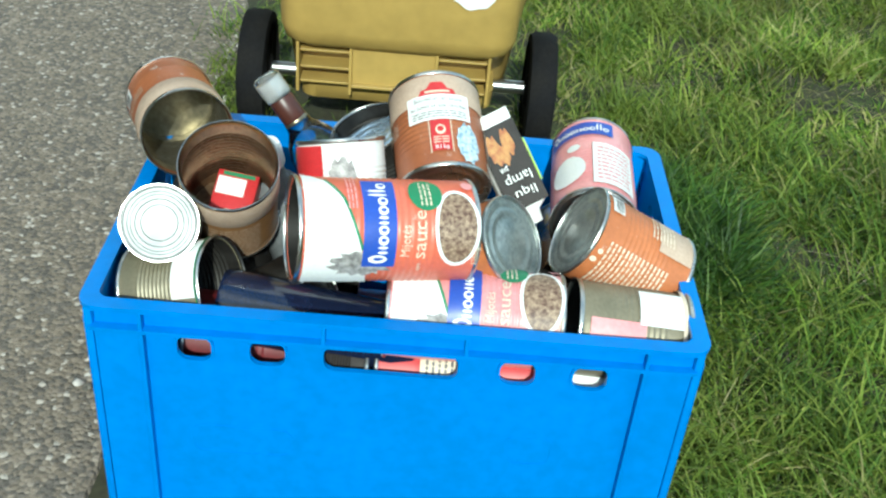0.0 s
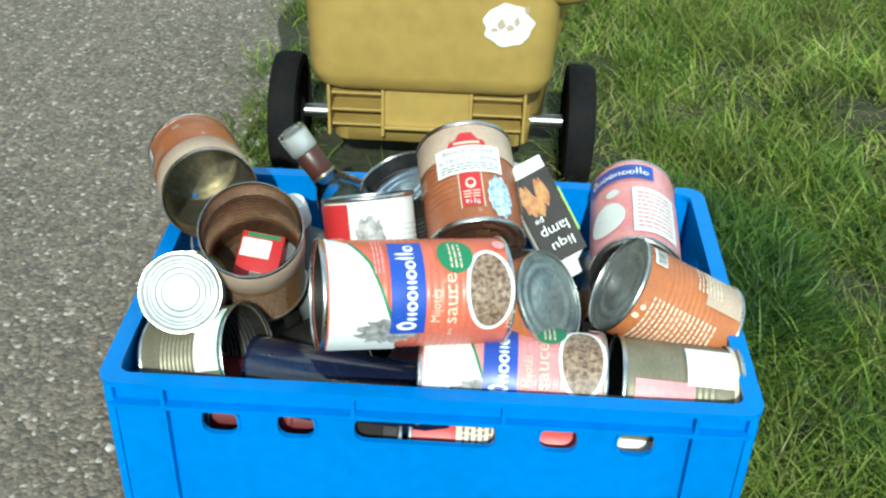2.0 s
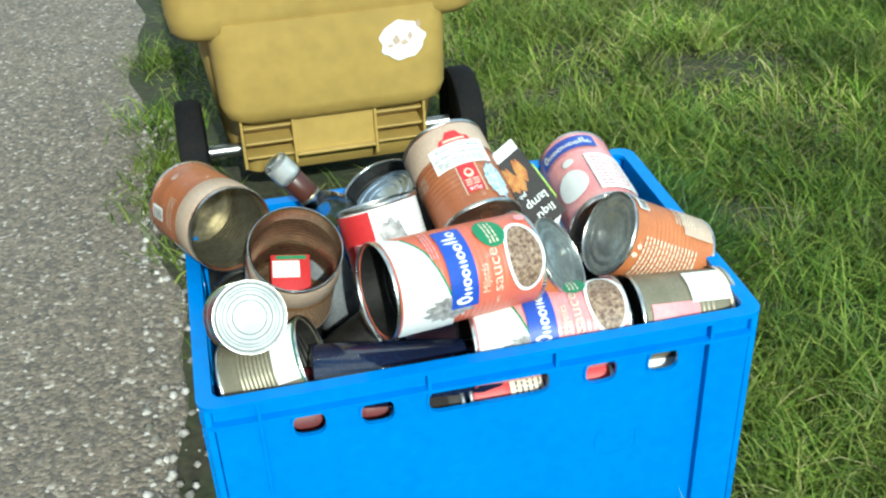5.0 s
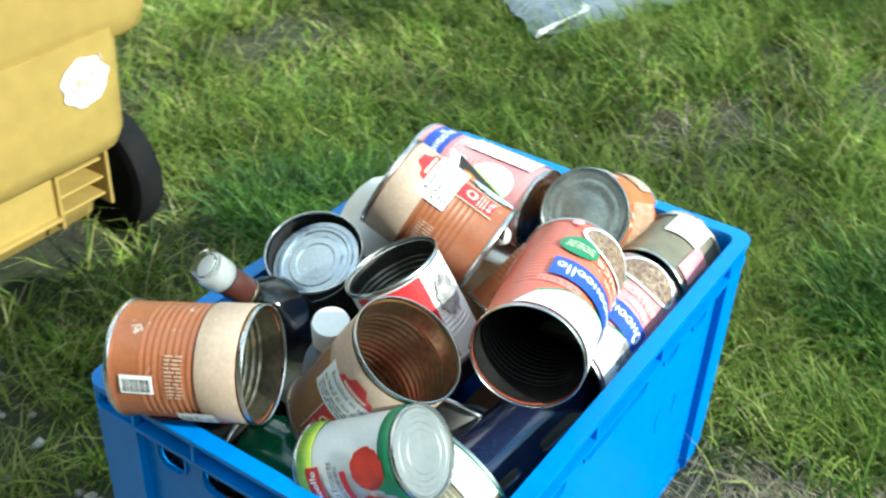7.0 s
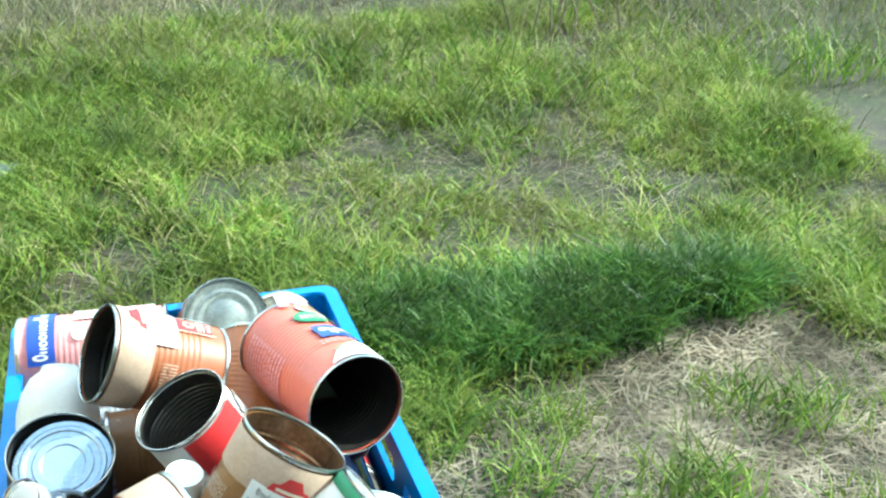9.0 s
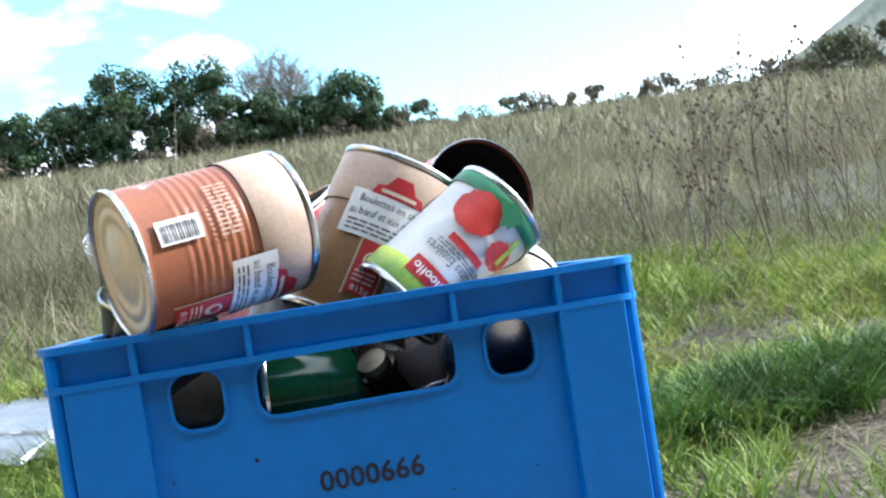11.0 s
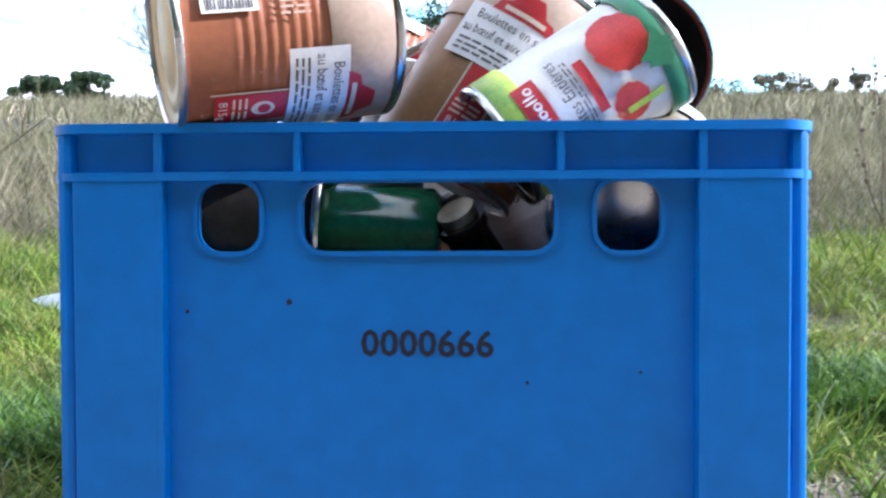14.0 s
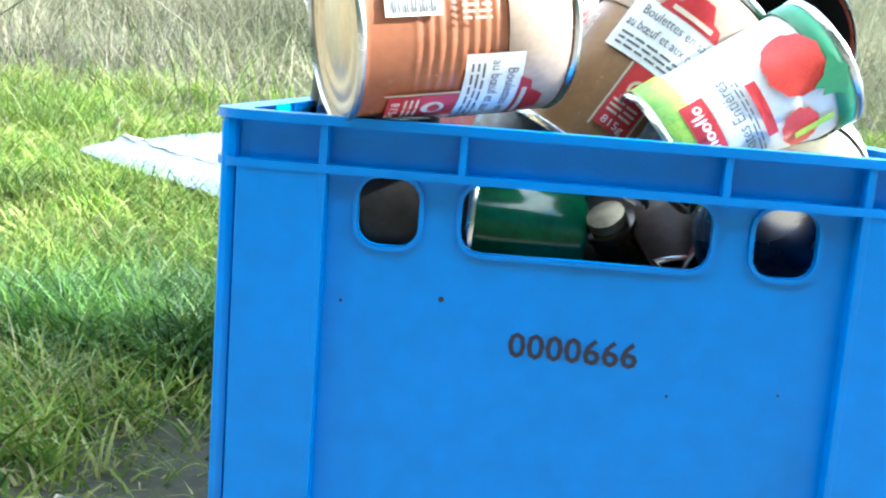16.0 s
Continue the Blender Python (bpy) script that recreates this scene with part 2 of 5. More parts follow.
M["lid_dark"] = material("lid_dark", (0.46, 0.49, 0.47), 0.42, metal=0.8, vary=0.25, scale=25, second=(0.22, 0.25, 0.25))
M["lid_blue"] = material("lid_blue", (0.46, 0.56, 0.68), 0.25, metal=0.7, vary=0.15, scale=25)
M["tin_gold"] = material("tin_gold", (0.40, 0.36, 0.27), 0.34, metal=0.9, vary=0.3, scale=20, second=(0.25, 0.22, 0.15))
M["tin_rust"] = material("tin_rust", (0.36, 0.24, 0.14), 0.33, metal=0.85, vary=0.35, scale=22, second=(0.17, 0.10, 0.06))
M["tin_dark"] = material("tin_dark", (0.13, 0.12, 0.105), 0.34, metal=0.8, vary=0.3, scale=20, second=(0.07, 0.064, 0.056))
# tinplate coloured near black: shade inside and between tins is in the colour
M["tin_shade"] = material("tin_shade", (0.032, 0.029, 0.026), 0.5, metal=0.3, vary=0.4, scale=20, second=(0.012, 0.011, 0.010), spec=0.35)
M["brown"] = material("label_brown", (0.33, 0.11, 0.045), 0.45, vary=0.12, scale=25, second=(0.27, 0.085, 0.035), coat=0.1, scuff=0.75)
M["olive"] = material("label_olive", (0.27, 0.135, 0.05), 0.42, vary=0.12, scale=25, second=(0.22, 0.11, 0.04), coat=0.1, scuff=0.6)
M["tan"] = material("label_tan", (0.50, 0.37, 0.28), 0.5, vary=0.12, scale=30, second=(0.42, 0.30, 0.22), scuff=0.5)
M["salmon"] = material("label_salmon", (0.62, 0.145, 0.085), 0.4, vary=0.10, scale=25, second=(0.56, 0.12, 0.075), coat=0.15, scuff=0.6)
M["pink"] = material("label_pink", (0.66, 0.24, 0.25), 0.4, vary=0.12, scale=25, second=(0.70, 0.33, 0.33), coat=0.15, scuff=0.5)
M["orange"] = material("label_orange", (0.47, 0.155, 0.055), 0.42, vary=0.12, scale=25, second=(0.40, 0.13, 0.045), coat=0.1, scuff=0.6)
M["white"] = material("paper_white", (0.74, 0.74, 0.72), 0.5, vary=0.07, scale=40)
M["cream"] = material("cream", (0.66, 0.55, 0.42), 0.5, vary=0.08, scale=40)
M["red"] = material("label_red", (0.50, 0.025, 0.03), 0.45, vary=0.12, scale=40)
M["blue"] = material("label_blue", (0.02, 0.07, 0.40), 0.4, vary=0.12, scale=40)
M["green"] = material("label_green", (0.025, 0.20, 0.085), 0.45, vary=0.12, scale=40)
M["lime"] = material("label_lime", (0.45, 0.55, 0.07), 0.45, vary=0.2, scale=60, second=(0.2, 0.42, 0.06))
M["print"] = material("print_grey", (0.12, 0.11, 0.11), 0.5, vary=0.15, scale=60)
M["grey_picture"] = material("grey_picture", (0.42, 0.40, 0.39), 0.5, vary=0.35, scale=160, second=(0.15, 0.14, 0.14))
M["ice_picture"] = material("ice_picture", (0.62, 0.70, 0.74), 0.5, vary=0.25, scale=200, second=(0.18, 0.30, 0.40))
M["food"] = material("food_picture", (0.10, 0.045, 0.03), 0.5, vary=0.45, scale=230, second=(0.42, 0.30, 0.20))
M["tomato"] = material("tomato_picture", (0.55, 0.045, 0.03), 0.4, vary=0.2, scale=80, second=(0.42, 0.025, 0.02))
M["flame"] = material("flame_picture", (0.34, 0.09, 0.008), 0.4, vary=0.4, scale=120, second=(0.48, 0.24, 0.05))
M["black"] = material("label_black", (0.020, 0.014, 0.012), 0.65, vary=0.3, scale=60)
M["grey_label"] = material("label_grey", (0.23, 0.20, 0.135), 0.45, vary=0.14, scale=30, second=(0.17, 0.15, 0.10), metal=0.3)
M["white_plastic"] = material("white_plastic", (0.76, 0.76, 0.74), 0.4, vary=0.05, scale=30)
M["dark_blue"] = material("dark_glass", (0.010, 0.016, 0.045), 0.12, vary=0.3, scale=20, spec=0.7)
M["dark_brown"] = material("brown_glass", (0.022, 0.012, 0.007), 0.15, vary=0.3, scale=20, spec=0.6)
M["bottle_green"] = material("green_glass", (0.012, 0.12, 0.05), 0.15, vary=0.3, scale=20, spec=0.6)
M["maroon"] = material("neck_label", (0.07, 0.022, 0.016), 0.4, vary=0.2, scale=60)
M["teal"] = material("teal_print", (0.02, 0.33, 0.33), 0.4, vary=0.1, scale=60)
M["clear"] = glass_material("clear_glass", (0.95, 0.96, 0.96), 0.06)


# ---- mesh helpers ----
def finish(bm, name, mat, smooth=0.6):
    me = bpy.data.meshes.new(name)
    bmesh.ops.recalc_face_normals(bm, faces=bm.faces)
    bm.to_mesh(me)
    bm.free()
    me.materials.append(mat)
    if smooth:
        for p in me.polygons:
            p.use_smooth = True
        me.set_sharp_from_angle(angle=smooth)
    return me


def part(name, bm, mat, parent, label="", smooth=0.6):
    me = bm if isinstance(bm, bpy.types.Mesh) else finish(bm, name, mat, smooth)
    ob = new(name, me)
    ob.parent = parent
    if label:
        tagged(ob, label)
    return ob


def thing(name, m, label, category, group=""):
    ob = new(name)
    ob.empty_display_size = 0.05
    ob.matrix_world = m
    return tagged(ob, label, category, group)


def raw(name, verts, faces, mat, smooth=False):
    me = bpy.data.meshes.new(name)
    me.from_pydata([tuple(v) for v in verts], [], [tuple(f) for f in faces])
    me.materials.append(mat)
    if smooth:
        for p in me.polygons:
            p.use_smooth = True
    return me


def arrays(name, verts, quads, mat, smooth=False):
    """A mesh out of numpy arrays, all faces with the same number of corners."""
    me = bpy.data.meshes.new(name)
    k = quads.shape[1]
    me.vertices.add(len(verts))
    me.vertices.foreach_set("co", verts.astype(np.float32).ravel())
    me.loops.add(quads.size)
    me.loops.foreach_set("vertex_index", quads.astype(np.int32).ravel())
    me.polygons.add(len(quads))
    me.polygons.foreach_set("loop_start", np.arange(0, quads.size, k, dtype=np.int32))
    me.update(calc_edges=True)
    me.materials.append(mat)
    if smooth:
        me.polygons.foreach_set("use_smooth", np.ones(len(quads), bool))
    return me


def lathe(profile, n=48):
    """Turns (radius, height) pairs about z."""
    bm = bmesh.new()
    rings = []
    for r, z in profile:
        if r < 1e-6:
            rings.append([bm.verts.new((0, 0, z))])
        else:
            rings.append([bm.verts.new((r * math.cos(2 * math.pi * i / n), r * math.sin(2 * math.pi * i / n), z)) for i in range(n)])
    for a, b in zip(rings, rings[1:]):
        for i in range(n):
            j = (i + 1) % n
            if len(a) == 1 and len(b) > 1:
                bm.faces.new((a[0], b[i], b[j]))
            elif len(b) == 1 and len(a) > 1:
                bm.faces.new((a[i], a[j], b[0]))
            elif len(a) > 1:
                bm.faces.new((a[i], a[j], b[j], b[i]))
    return bm


def box(bm, x0, x1, y0, y1, z0, z1, bevel=0.0):
    vs = [bm.verts.new(p) for p in ((x0, y0, z0), (x1, y0, z0), (x1, y1, z0), (x0, y1, z0), (x0, y0, z1), (x1, y0, z1), (x1, y1, z1), (x0, y1, z1))]
    fs = [bm.faces.new([vs[i] for i in f]) for f in ((3, 2, 1, 0), (4, 5, 6, 7), (0, 1, 5, 4), (1, 2, 6, 5), (2, 3, 7, 6), (3, 0, 4, 7))]
    if bevel:
        es = list({e for f in fs for e in f.edges})
        bmesh.ops.bevel(bm, geom=es, offset=bevel, segments=2, affect="EDGES", profile=0.5)
    return bm


def tube(bm, pts, radii, n=8, cap=True):
    """A tapered tube along points."""
    rings = []
    for i, p in enumerate(pts):
        p = Vector(p)
        d = (Vector(pts[min(i + 1, len(pts) - 1)]) - Vector(pts[max(i - 1, 0)])).normalized()
        a = d.orthogonal().normalized()
        b = d.cross(a)
        rings.append([bm.verts.new(p + radii[i] * (a * math.cos(2 * math.pi * k / n) + b * math.sin(2 * math.pi * k / n))) for k in range(n)])
    for r0, r1 in zip(rings, rings[1:]):
        # keep the rings in step where the direction turns
        best = min(range(n), key=lambda s: (r0[0].co - r1[s].co).length)
        r1[:] = r1[best:] + r1[:best]
        for k in range(n):
            bm.faces.new((r0[k], r0[(k + 1) % n], r1[(k + 1) % n], r1[k]))
    if cap:
        bm.faces.new(rings[0][::-1])
        bm.faces.new(rings[-1])
    return bm


def rounded(x0, x1, z0, z1, r, k=4):
    """The outline of a rounded rectangle, counterclockwise."""
    pts = []
    for cx, cz, a0 in ((x1 - r, z1 - r, 0), (x0 + r, z1 - r, 90), (x0 + r, z0 + r, 180), (x1 - r, z0 + r, 270)):
        for i in range(k + 1):
            a = radians(a0 + 90 * i / k)
            pts.append((cx + r * math.cos(a), cz + r * math.sin(a)))
    return pts


def flat_text(text, size, bold=0.0):
    """Verts (x, y) and faces of a line of text, its lower left corner at 0, 0; and its width."""
    cu = bpy.data.curves.new("text", "FONT")
    cu.body, cu.size, cu.resolution_u, cu.offset = text, size, 2, bold
    ob = new("text", cu)
    bpy.context.view_layer.update()
    me = bpy.data.meshes.new_from_object(ob.evaluated_get(bpy.context.evaluated_depsgraph_get()))
    vs = [(v.co.x, v.co.y) for v in me.vertices]
    fs = [tuple(p.vertices) for p in me.polygons]
    bpy.data.objects.remove(ob)
    bpy.data.curves.remove(cu)
    bpy.data.meshes.remove(me)
    w = max(v[0] for v in vs) if vs else 0
    return vs, fs, w


# ---- the ground ----
def slope(x, y):
    """Height of the ground: level by the road, then a meadow that climbs to a crest."""
    x, y = np.asarray(x, float), np.asarray(y, float)
    s = np.maximum(x - 0.38, 0)
    up = 0.142 * s * s / (s + 0.25)
    crest = 0.142 * 29.4 - 0.02 * (x - 30)
    z = np.where(x < 30, np.minimum(up, 0.142 * 29.4), np.maximum(crest, 3.0))
    bumps = 0.012 * np.sin(5.1 * x + 1.3 * y) * np.sin(4.3 * y - 0.7 * x) + 0.008 * np.sin(11.0 * x - 3.0) * np.sin(9.0 * y)
    far = 0.12 * np.sin(0.9 * x + 0.3) * np.sin(0.7 * y + 1.0) * np.clip((x - 4) / 6, 0, 1)
    return z + bumps * np.clip((x - 0.35) / 0.4, 0, 1) + far


def spread(a, b, fine0, fine1, step, grow=1.25):
    mid = list(np.arange(fine0, fine1 + step / 2, step))
    lo, hi, d = [], [], step
    p = fine0
    while p > a:
        d *= grow
        p -= d
        lo.append(max(p, a))
    p, d = mid[-1], step
    while p < b:
        d *= grow
        p += d
        hi.append(min(p, b))
    return np.array(lo[::-1] + mid + hi)


gx, gy = spread(-600, 600, -0.6, 4.0, 0.06, 1.16), spread(-600, 600, -2.0, 3.0, 0.07, 1.16)
GX, GY = np.meshgrid(gx, gy, indexing="ij")
gv = np.stack([GX, GY, slope(GX, GY)], -1).reshape(-1, 3)
ii, jj = np.meshgrid(np.arange(len(gx) - 1), np.arange(len(gy) - 1), indexing="ij")
k0 = (ii * len(gy) + jj).ravel()
ground = new("ground", arrays("ground", gv, np.stack([k0, k0 + len(gy), k0 + len(gy) + 1, k0 + 1], -1), M["soil"], True))
tagged(ground, "bare brown soil under a rising grass meadow", "ground", kind="structure")

# the road: a slab with a ragged edge towards the grass
ry = spread(-500, 500, -2.5, 3.5, 0.05, 1.3)
edge = -0.345 - 0.012 * np.sin(2.3 * ry) - 0.012 * np.sin(9.1 * ry + 1) - 0.008 * np.sin(23 * ry) - 0.08 * np.clip(ry - 0.5, 0, 1.0)
bm = bmesh.new()
rows = []
for y, e in zip(ry, edge):
    rows.append([bm.verts.new(p) for p in ((-4.6, y, -0.03), (-4.6, y, 0.006), (-2.4, y, 0.030), (e - 0.05, y, 0.008), (e, y, 0.004), (e + 0.02, y, -0.02))])
for a, b in zip(rows, rows[1:]):
    for i in range(5):
        bm.faces.new((a[i], a[i + 1], b[i + 1], b[i]))
road = new("road", finish(bm, "road", M["asphalt"]))
tagged(road, "worn grey asphalt road with exposed light aggregate and ragged edge", "road", kind="structure")

rng = np.random.default_rng(7)


def patchy(x, y, f=3.0):
    return 0.5 + 0.25 * np.sin(f * x + 1.7 * np.sin(f * 0.7 * y)) + 0.25 * np.sin(f * 1.3 * y + 2.1 * np.sin(f * 0.6 * x + 1))


def in_straw(x, y):
    """The trampled dry patch on the sunny side of the crate."""
    d = ((x - 0.14) / 0.50) ** 2 + ((y + 0.76) / 0.53) ** 2
    return (d + 0.9 * (patchy(x, y, 9) - 0.5) + 0.4 * (patchy(x + 3, y, 23) - 0.5) < 1.0) & (x < 0.49 + 0.4 * np.clip(-y - 0.62, -0.1, 0.4) + 0.05 * np.sin(14 * y))


def blades(name, x, y, height, width, lean, mat, label, segs=3, bend=0.5, lay=0.0):
    """Many blades of grass in one mesh."""
    n = len(x)
    az, out = rng.uniform(0, 2 * np.pi, n), rng.uniform(0, 2 * np.pi, n)
    z0 = slope(x, y) - 0.004
    side = np.stack([np.cos(az), np.sin(az), np.zeros(n)], -1)
    tip = np.stack([np.cos(out), np.sin(out), np.zeros(n)], -1)
    vs = np.zeros((n, segs * 2 + 1, 3))
    for k in range(segs + 1):
        u = k / segs
        mid = np.stack([x, y, z0], -1) + tip * (height * lean * (u * 0.4 + bend * u * u))[:, None]
        mid[:, 2] += height * u * np.sqrt(np.clip(1 - (lean * u * 0.7) ** 2, 0.05, 1)) * (1 - lay)
        w = (width * (1 - u ** 1.6) * 0.5)[:, None]
        if k < segs:
            vs[:, 2 * k], vs[:, 2 * k + 1] = mid - side * w, mid + side * w
        else:
            vs[:, 2 * segs] = mid
    base = (np.arange(n) * (segs * 2 + 1))[:, None]
    tris = []
    for k in range(segs - 1):
        tris += [base + np.array([[2 * k, 2 * k + 1, 2 * k + 3]]), base + np.array([[2 * k, 2 * k + 3, 2 * k + 2]])]
    tris.append(base + np.array([[2 * segs - 2, 2 * segs - 1, 2 * segs]]))
    ob = new(name, arrays(name, vs.reshape(-1, 3), np.stack(tris, 1).reshape(-1, 3), mat))
    return tagged(ob, label, "grass", kind="stuff")


def off_things(x, y):
    crate_at = (np.abs(x) < 0.295) & (np.abs(y) < 0.2)
    bin_at = (np.abs(x + 0.045) < 0.22) & (y > 0.70) & (y < 1.2)
    u, v = (x - 1.08) * 0.84 - (y - 0.50) * 0.54, (x - 1.08) * 0.585 + (y - 0.50) * 0.81
    sheet_at = (u > -0.01) & (u < 0.44) & (v > 0.02) & (v < 0.44)
    return ~crate_at & ~bin_at & ~sheet_at & (x > -0.335 - 0.08 * np.clip(y - 0.5, 0, 1.0))


def field(n, x0, x1, y0, y1, keep):
    x, y = rng.uniform(x0, x1, n), rng.uniform(y0, y1, n)
    k = keep(x, y) & off_things(x, y)
    return x[k], y[k]


def cloudy(x, y, f, seed=0):
    """Smooth random patches from 0 to 1, f of them a metre."""
    g = np.random.default_rng(seed).random((128, 128))
    u, v = x * f + 40.3, y * f + 57.7
    i, j = np.floor(u).astype(int), np.floor(v).astype(int)
    a, b = u - i, v - j
    a, b = a * a * (3 - 2 * a), b * b * (3 - 2 * b)
    return (g[i % 128, j % 128] * (1 - a) + g[(i + 1) % 128, j % 128] * a) * (1 - b) + (g[i % 128, (j + 1) % 128] * (1 - a) + g[(i + 1) % 128, (j + 1) % 128] * a) * b


def tufts(n, x0, x1, y0, y1, per, size, keep):
    """Blades gathered round many tuft centres."""
    cx, cy = rng.uniform(x0, x1, n), rng.uniform(y0, y1, n)
    k = keep(cx, cy)
    cx, cy = cx[k], cy[k]
    s = rng.uniform(0.5, 1.4, len(cx)) * size
    x = (cx[:, None] + rng.normal(0, 1, (len(cx), per)) * s[:, None]).ravel()
    y = (cy[:, None] + rng.normal(0, 1, (len(cx), per)) * s[:, None]).ravel()
    k = off_things(x, y) & ((x > 0.26) | (y > 0.25) | (y < -0.22)) & (x > -0.33)
    return x[k], y[k]


def bare_strip(x, y):
    """Worn dark soil in the lee of the crate and the bin."""
    return (x < -0.10 + 0.08 * np.sin(9 * y)) & (y > 0.18) & (y < 0.80) & (cloudy(x, y, 11, 21) < 0.62)


def turf_here(x, y):
    return ~bare_strip(x, y) & (rng.random(len(x)) < np.clip(2.6 * (0.6 * cloudy(x, y, 4.5, 1) + 0.4 * cloudy(x, y, 13, 2)) - 0.62, 0.08, 1)) & ~in_straw(x, y) & ((x > 0.24) | (y > 0.25)) & ((x > -0.1) | (rng.random(len(x)) < 0.5))


# short turf beside the crate in tufts, worn to the soil in places
x, y = tufts(13500, -0.42, 2.3, -1.7, 3.4, 22, 0.022, turf_here)
blades("grass", x, y, rng.uniform(0.02, 0.105, len(x)) * (0.5 + 0.9 * cloudy(x, y, 5, 3)), rng.uniform(0.0022, 0.0048, len(x)), rng.uniform(0.5, 1.5, len(x)), M["grass"], "short worn spring turf, green mixed with yellow and brown", lay=0.15)
# low mat of fine dead and green blades that covers the soil
x, y = field(105000, -0.36, 3.0, -1.7, 3.4, lambda x, y: (rng.random(len(x)) < np.where(bare_strip(x, y), 0.5, 0.25 + 0.75 * cloudy(x, y, 7, 4))) & ~in_straw(x, y) & ((x > 0.24) | (y > 0.25)))
blades("turf_mat", x, y, rng.uniform(0.015, 0.06, len(x)), rng.uniform(0.0018, 0.0036, len(x)), rng.uniform(0.7, 1.6, len(x)), M["grass"], "matted low blades over brown soil", segs=2, lay=0.6)
# brighter green tufts
x, y = tufts(3000, 0.36, 1.95, -1.6, 3.2, 46, 0.030, lambda x, y: (cloudy(x, y, 3.2, 5) * 0.7 + cloudy(x, y, 9, 6) * 0.3 > 0.48) & ~in_straw(x, y))
blades("grass_tufts", x, y, rng.uniform(0.03, 0.11, len(x)), rng.uniform(0.0022, 0.005, len(x)), rng.uniform(0.5, 1.4, len(x)), M["lush"], "fresh green grass tufts in the verge", lay=0.1)
# long deep-green grass beyond the worn patch
x, y = tufts(5200, 0.22, 1.25, -1.30, 0.85, 50, 0.026, lambda x, y: (0.45 * cloudy(x, y, 6.0, 17) + 0.9 * np.exp(-((x - 0.64) / 0.12) ** 2 - ((y + 0.70) / 0.38) ** 2) + 0.8 * np.exp(-((x - 0.36) / 0.13) ** 2 - ((y - 0.42) / 0.22) ** 2) > 0.56) & ~in_straw(x, y))
blades("long_grass", x, y, rng.uniform(0.04, 0.12, len(x)), rng.uniform(0.0025, 0.0055, len(x)), rng.uniform(0.5, 1.4, len(x)), M["deep"], "long deep-green grass beyond the worn patch")
# tuft in the straw patch and tufts at the road's edge
cx = np.array([0.10, 0.16, 0.03, -0.36, -0.35, -0.37, -0.30, -0.36, 0.27, 0.32, 0.22, 0.36, -0.02, 0.40])
cy = np.array([-0.66, -0.70, -0.62, 0.80, 0.95, 1.15, 0.62, 1.5, -0.95, -0.85, -0.45, -0.55, -0.9, -0.40])
x = (cx[:, None] + rng.normal(0, 0.045, (14, 200))).ravel()
y = (cy[:, None] + rng.normal(0, 0.045, (14, 200))).ravel()
blades("grass_edge_tufts", x, y, rng.uniform(0.025, 0.085, len(x)), rng.uniform(0.0025, 0.005, len(x)), rng.uniform(0.5, 1.3, len(x)), M["lush"], "green tufts by the road's edge")
# dead stems lying in the turf
x, y = field(64000, 0.2, 3.0, -1.6, 3.0, lambda x, y: rng.random(len(x)) < np.clip(2 * cloudy(x, y, 4, 7) - 0.5, 0.05, 1))
blades("dead_stems", x, y, rng.uniform(0.04, 0.16, len(x)), rng.uniform(0.0012, 0.0026, len(x)), rng.uniform(0.9, 1.5, len(x)), M["straw"], "dry bleached stems lying in the turf", lay=0.72)
# trampled straw on soil
x, y = field(46000, -0.36, 1.0, -1.5, -0.2, lambda x, y: in_straw(x, y) & (rng.random(len(x)) < np.clip(2.2 * (0.5 * cloudy(x, y, 9, 8) + 0.5 * cloudy(x, y, 24, 9)) - 0.2, 0.2, 1)))
blades("straw", x, y, rng.uniform(0.025, 0.13, len(x)), rng.uniform(0.0018, 0.0050, len(x)), rng.uniform(0.8, 1.6, len(x)), M["straw"], "dry brown litter matted on bare soil", lay=0.82)
# green further up, then the dry meadow
x, y = field(60000, 1.5, 4.5, -4.5, 4.5, lambda x, y: rng.random(len(x)) < np.clip(0.9 - (x - 1.6) / 0.9, 0.06, 1) * np.clip(2 * cloudy(x, y, 3, 10) - 0.3, 0.05, 1))
blades("meadow_grass", x, y, rng.uniform(0.04, 0.15, len(x)) * (0.5 + 0.9 * cloudy(x, y, 2.4, 11)), rng.uniform(0.003, 0.007, len(x)), rng.uniform(0.4, 1.3, len(x)), M["lush"], "taller green grass at the foot of the slope")
x, y = field(210000, 1.25, 9.0, -6.5, 6.5, lambda x, y: rng.random(len(x)) < np.clip((x - 1.2) / 0.7, 0.03, 1) * np.clip(2.2 - x * 0.2, 0.4, 1) * np.clip(1.8 * cloudy(x, y, 1.7, 12) - 0.1, 0.12, 1))
blades("dry_meadow", x, y, rng.uniform(0.08, 0.40, len(x)) * np.clip(0.25 + (x - 1.6) * 0.45, 0.25, 1.0) * (0.45 + 0.9 * cloudy(x, y, 1.3, 13)), rng.uniform(0.002, 0.0055, len(x)), rng.uniform(0.3, 1.5, len(x)), M["dry"], "tall dry winter grass on the slope", segs=2, lay=0.12)
x, y = field(130000, 8.0, 31.5, -26, 26, lambda x, y: (np.abs(y) < 3.5 + x * 0.72) & (rng.random(len(x)) < 0.3 + 0.9 * cloudy(x, y, 0.7, 14)))
blades("far_meadow", x, y, rng.uniform(0.10, 0.42, len(x)) * (0.5 + 0.8 * cloudy(x, y, 0.5, 15)), rng.uniform(0.012, 0.035, len(x)), rng.uniform(0.2, 1.2, len(x)), M["dry"], "far dry meadow below the crest", segs=2)
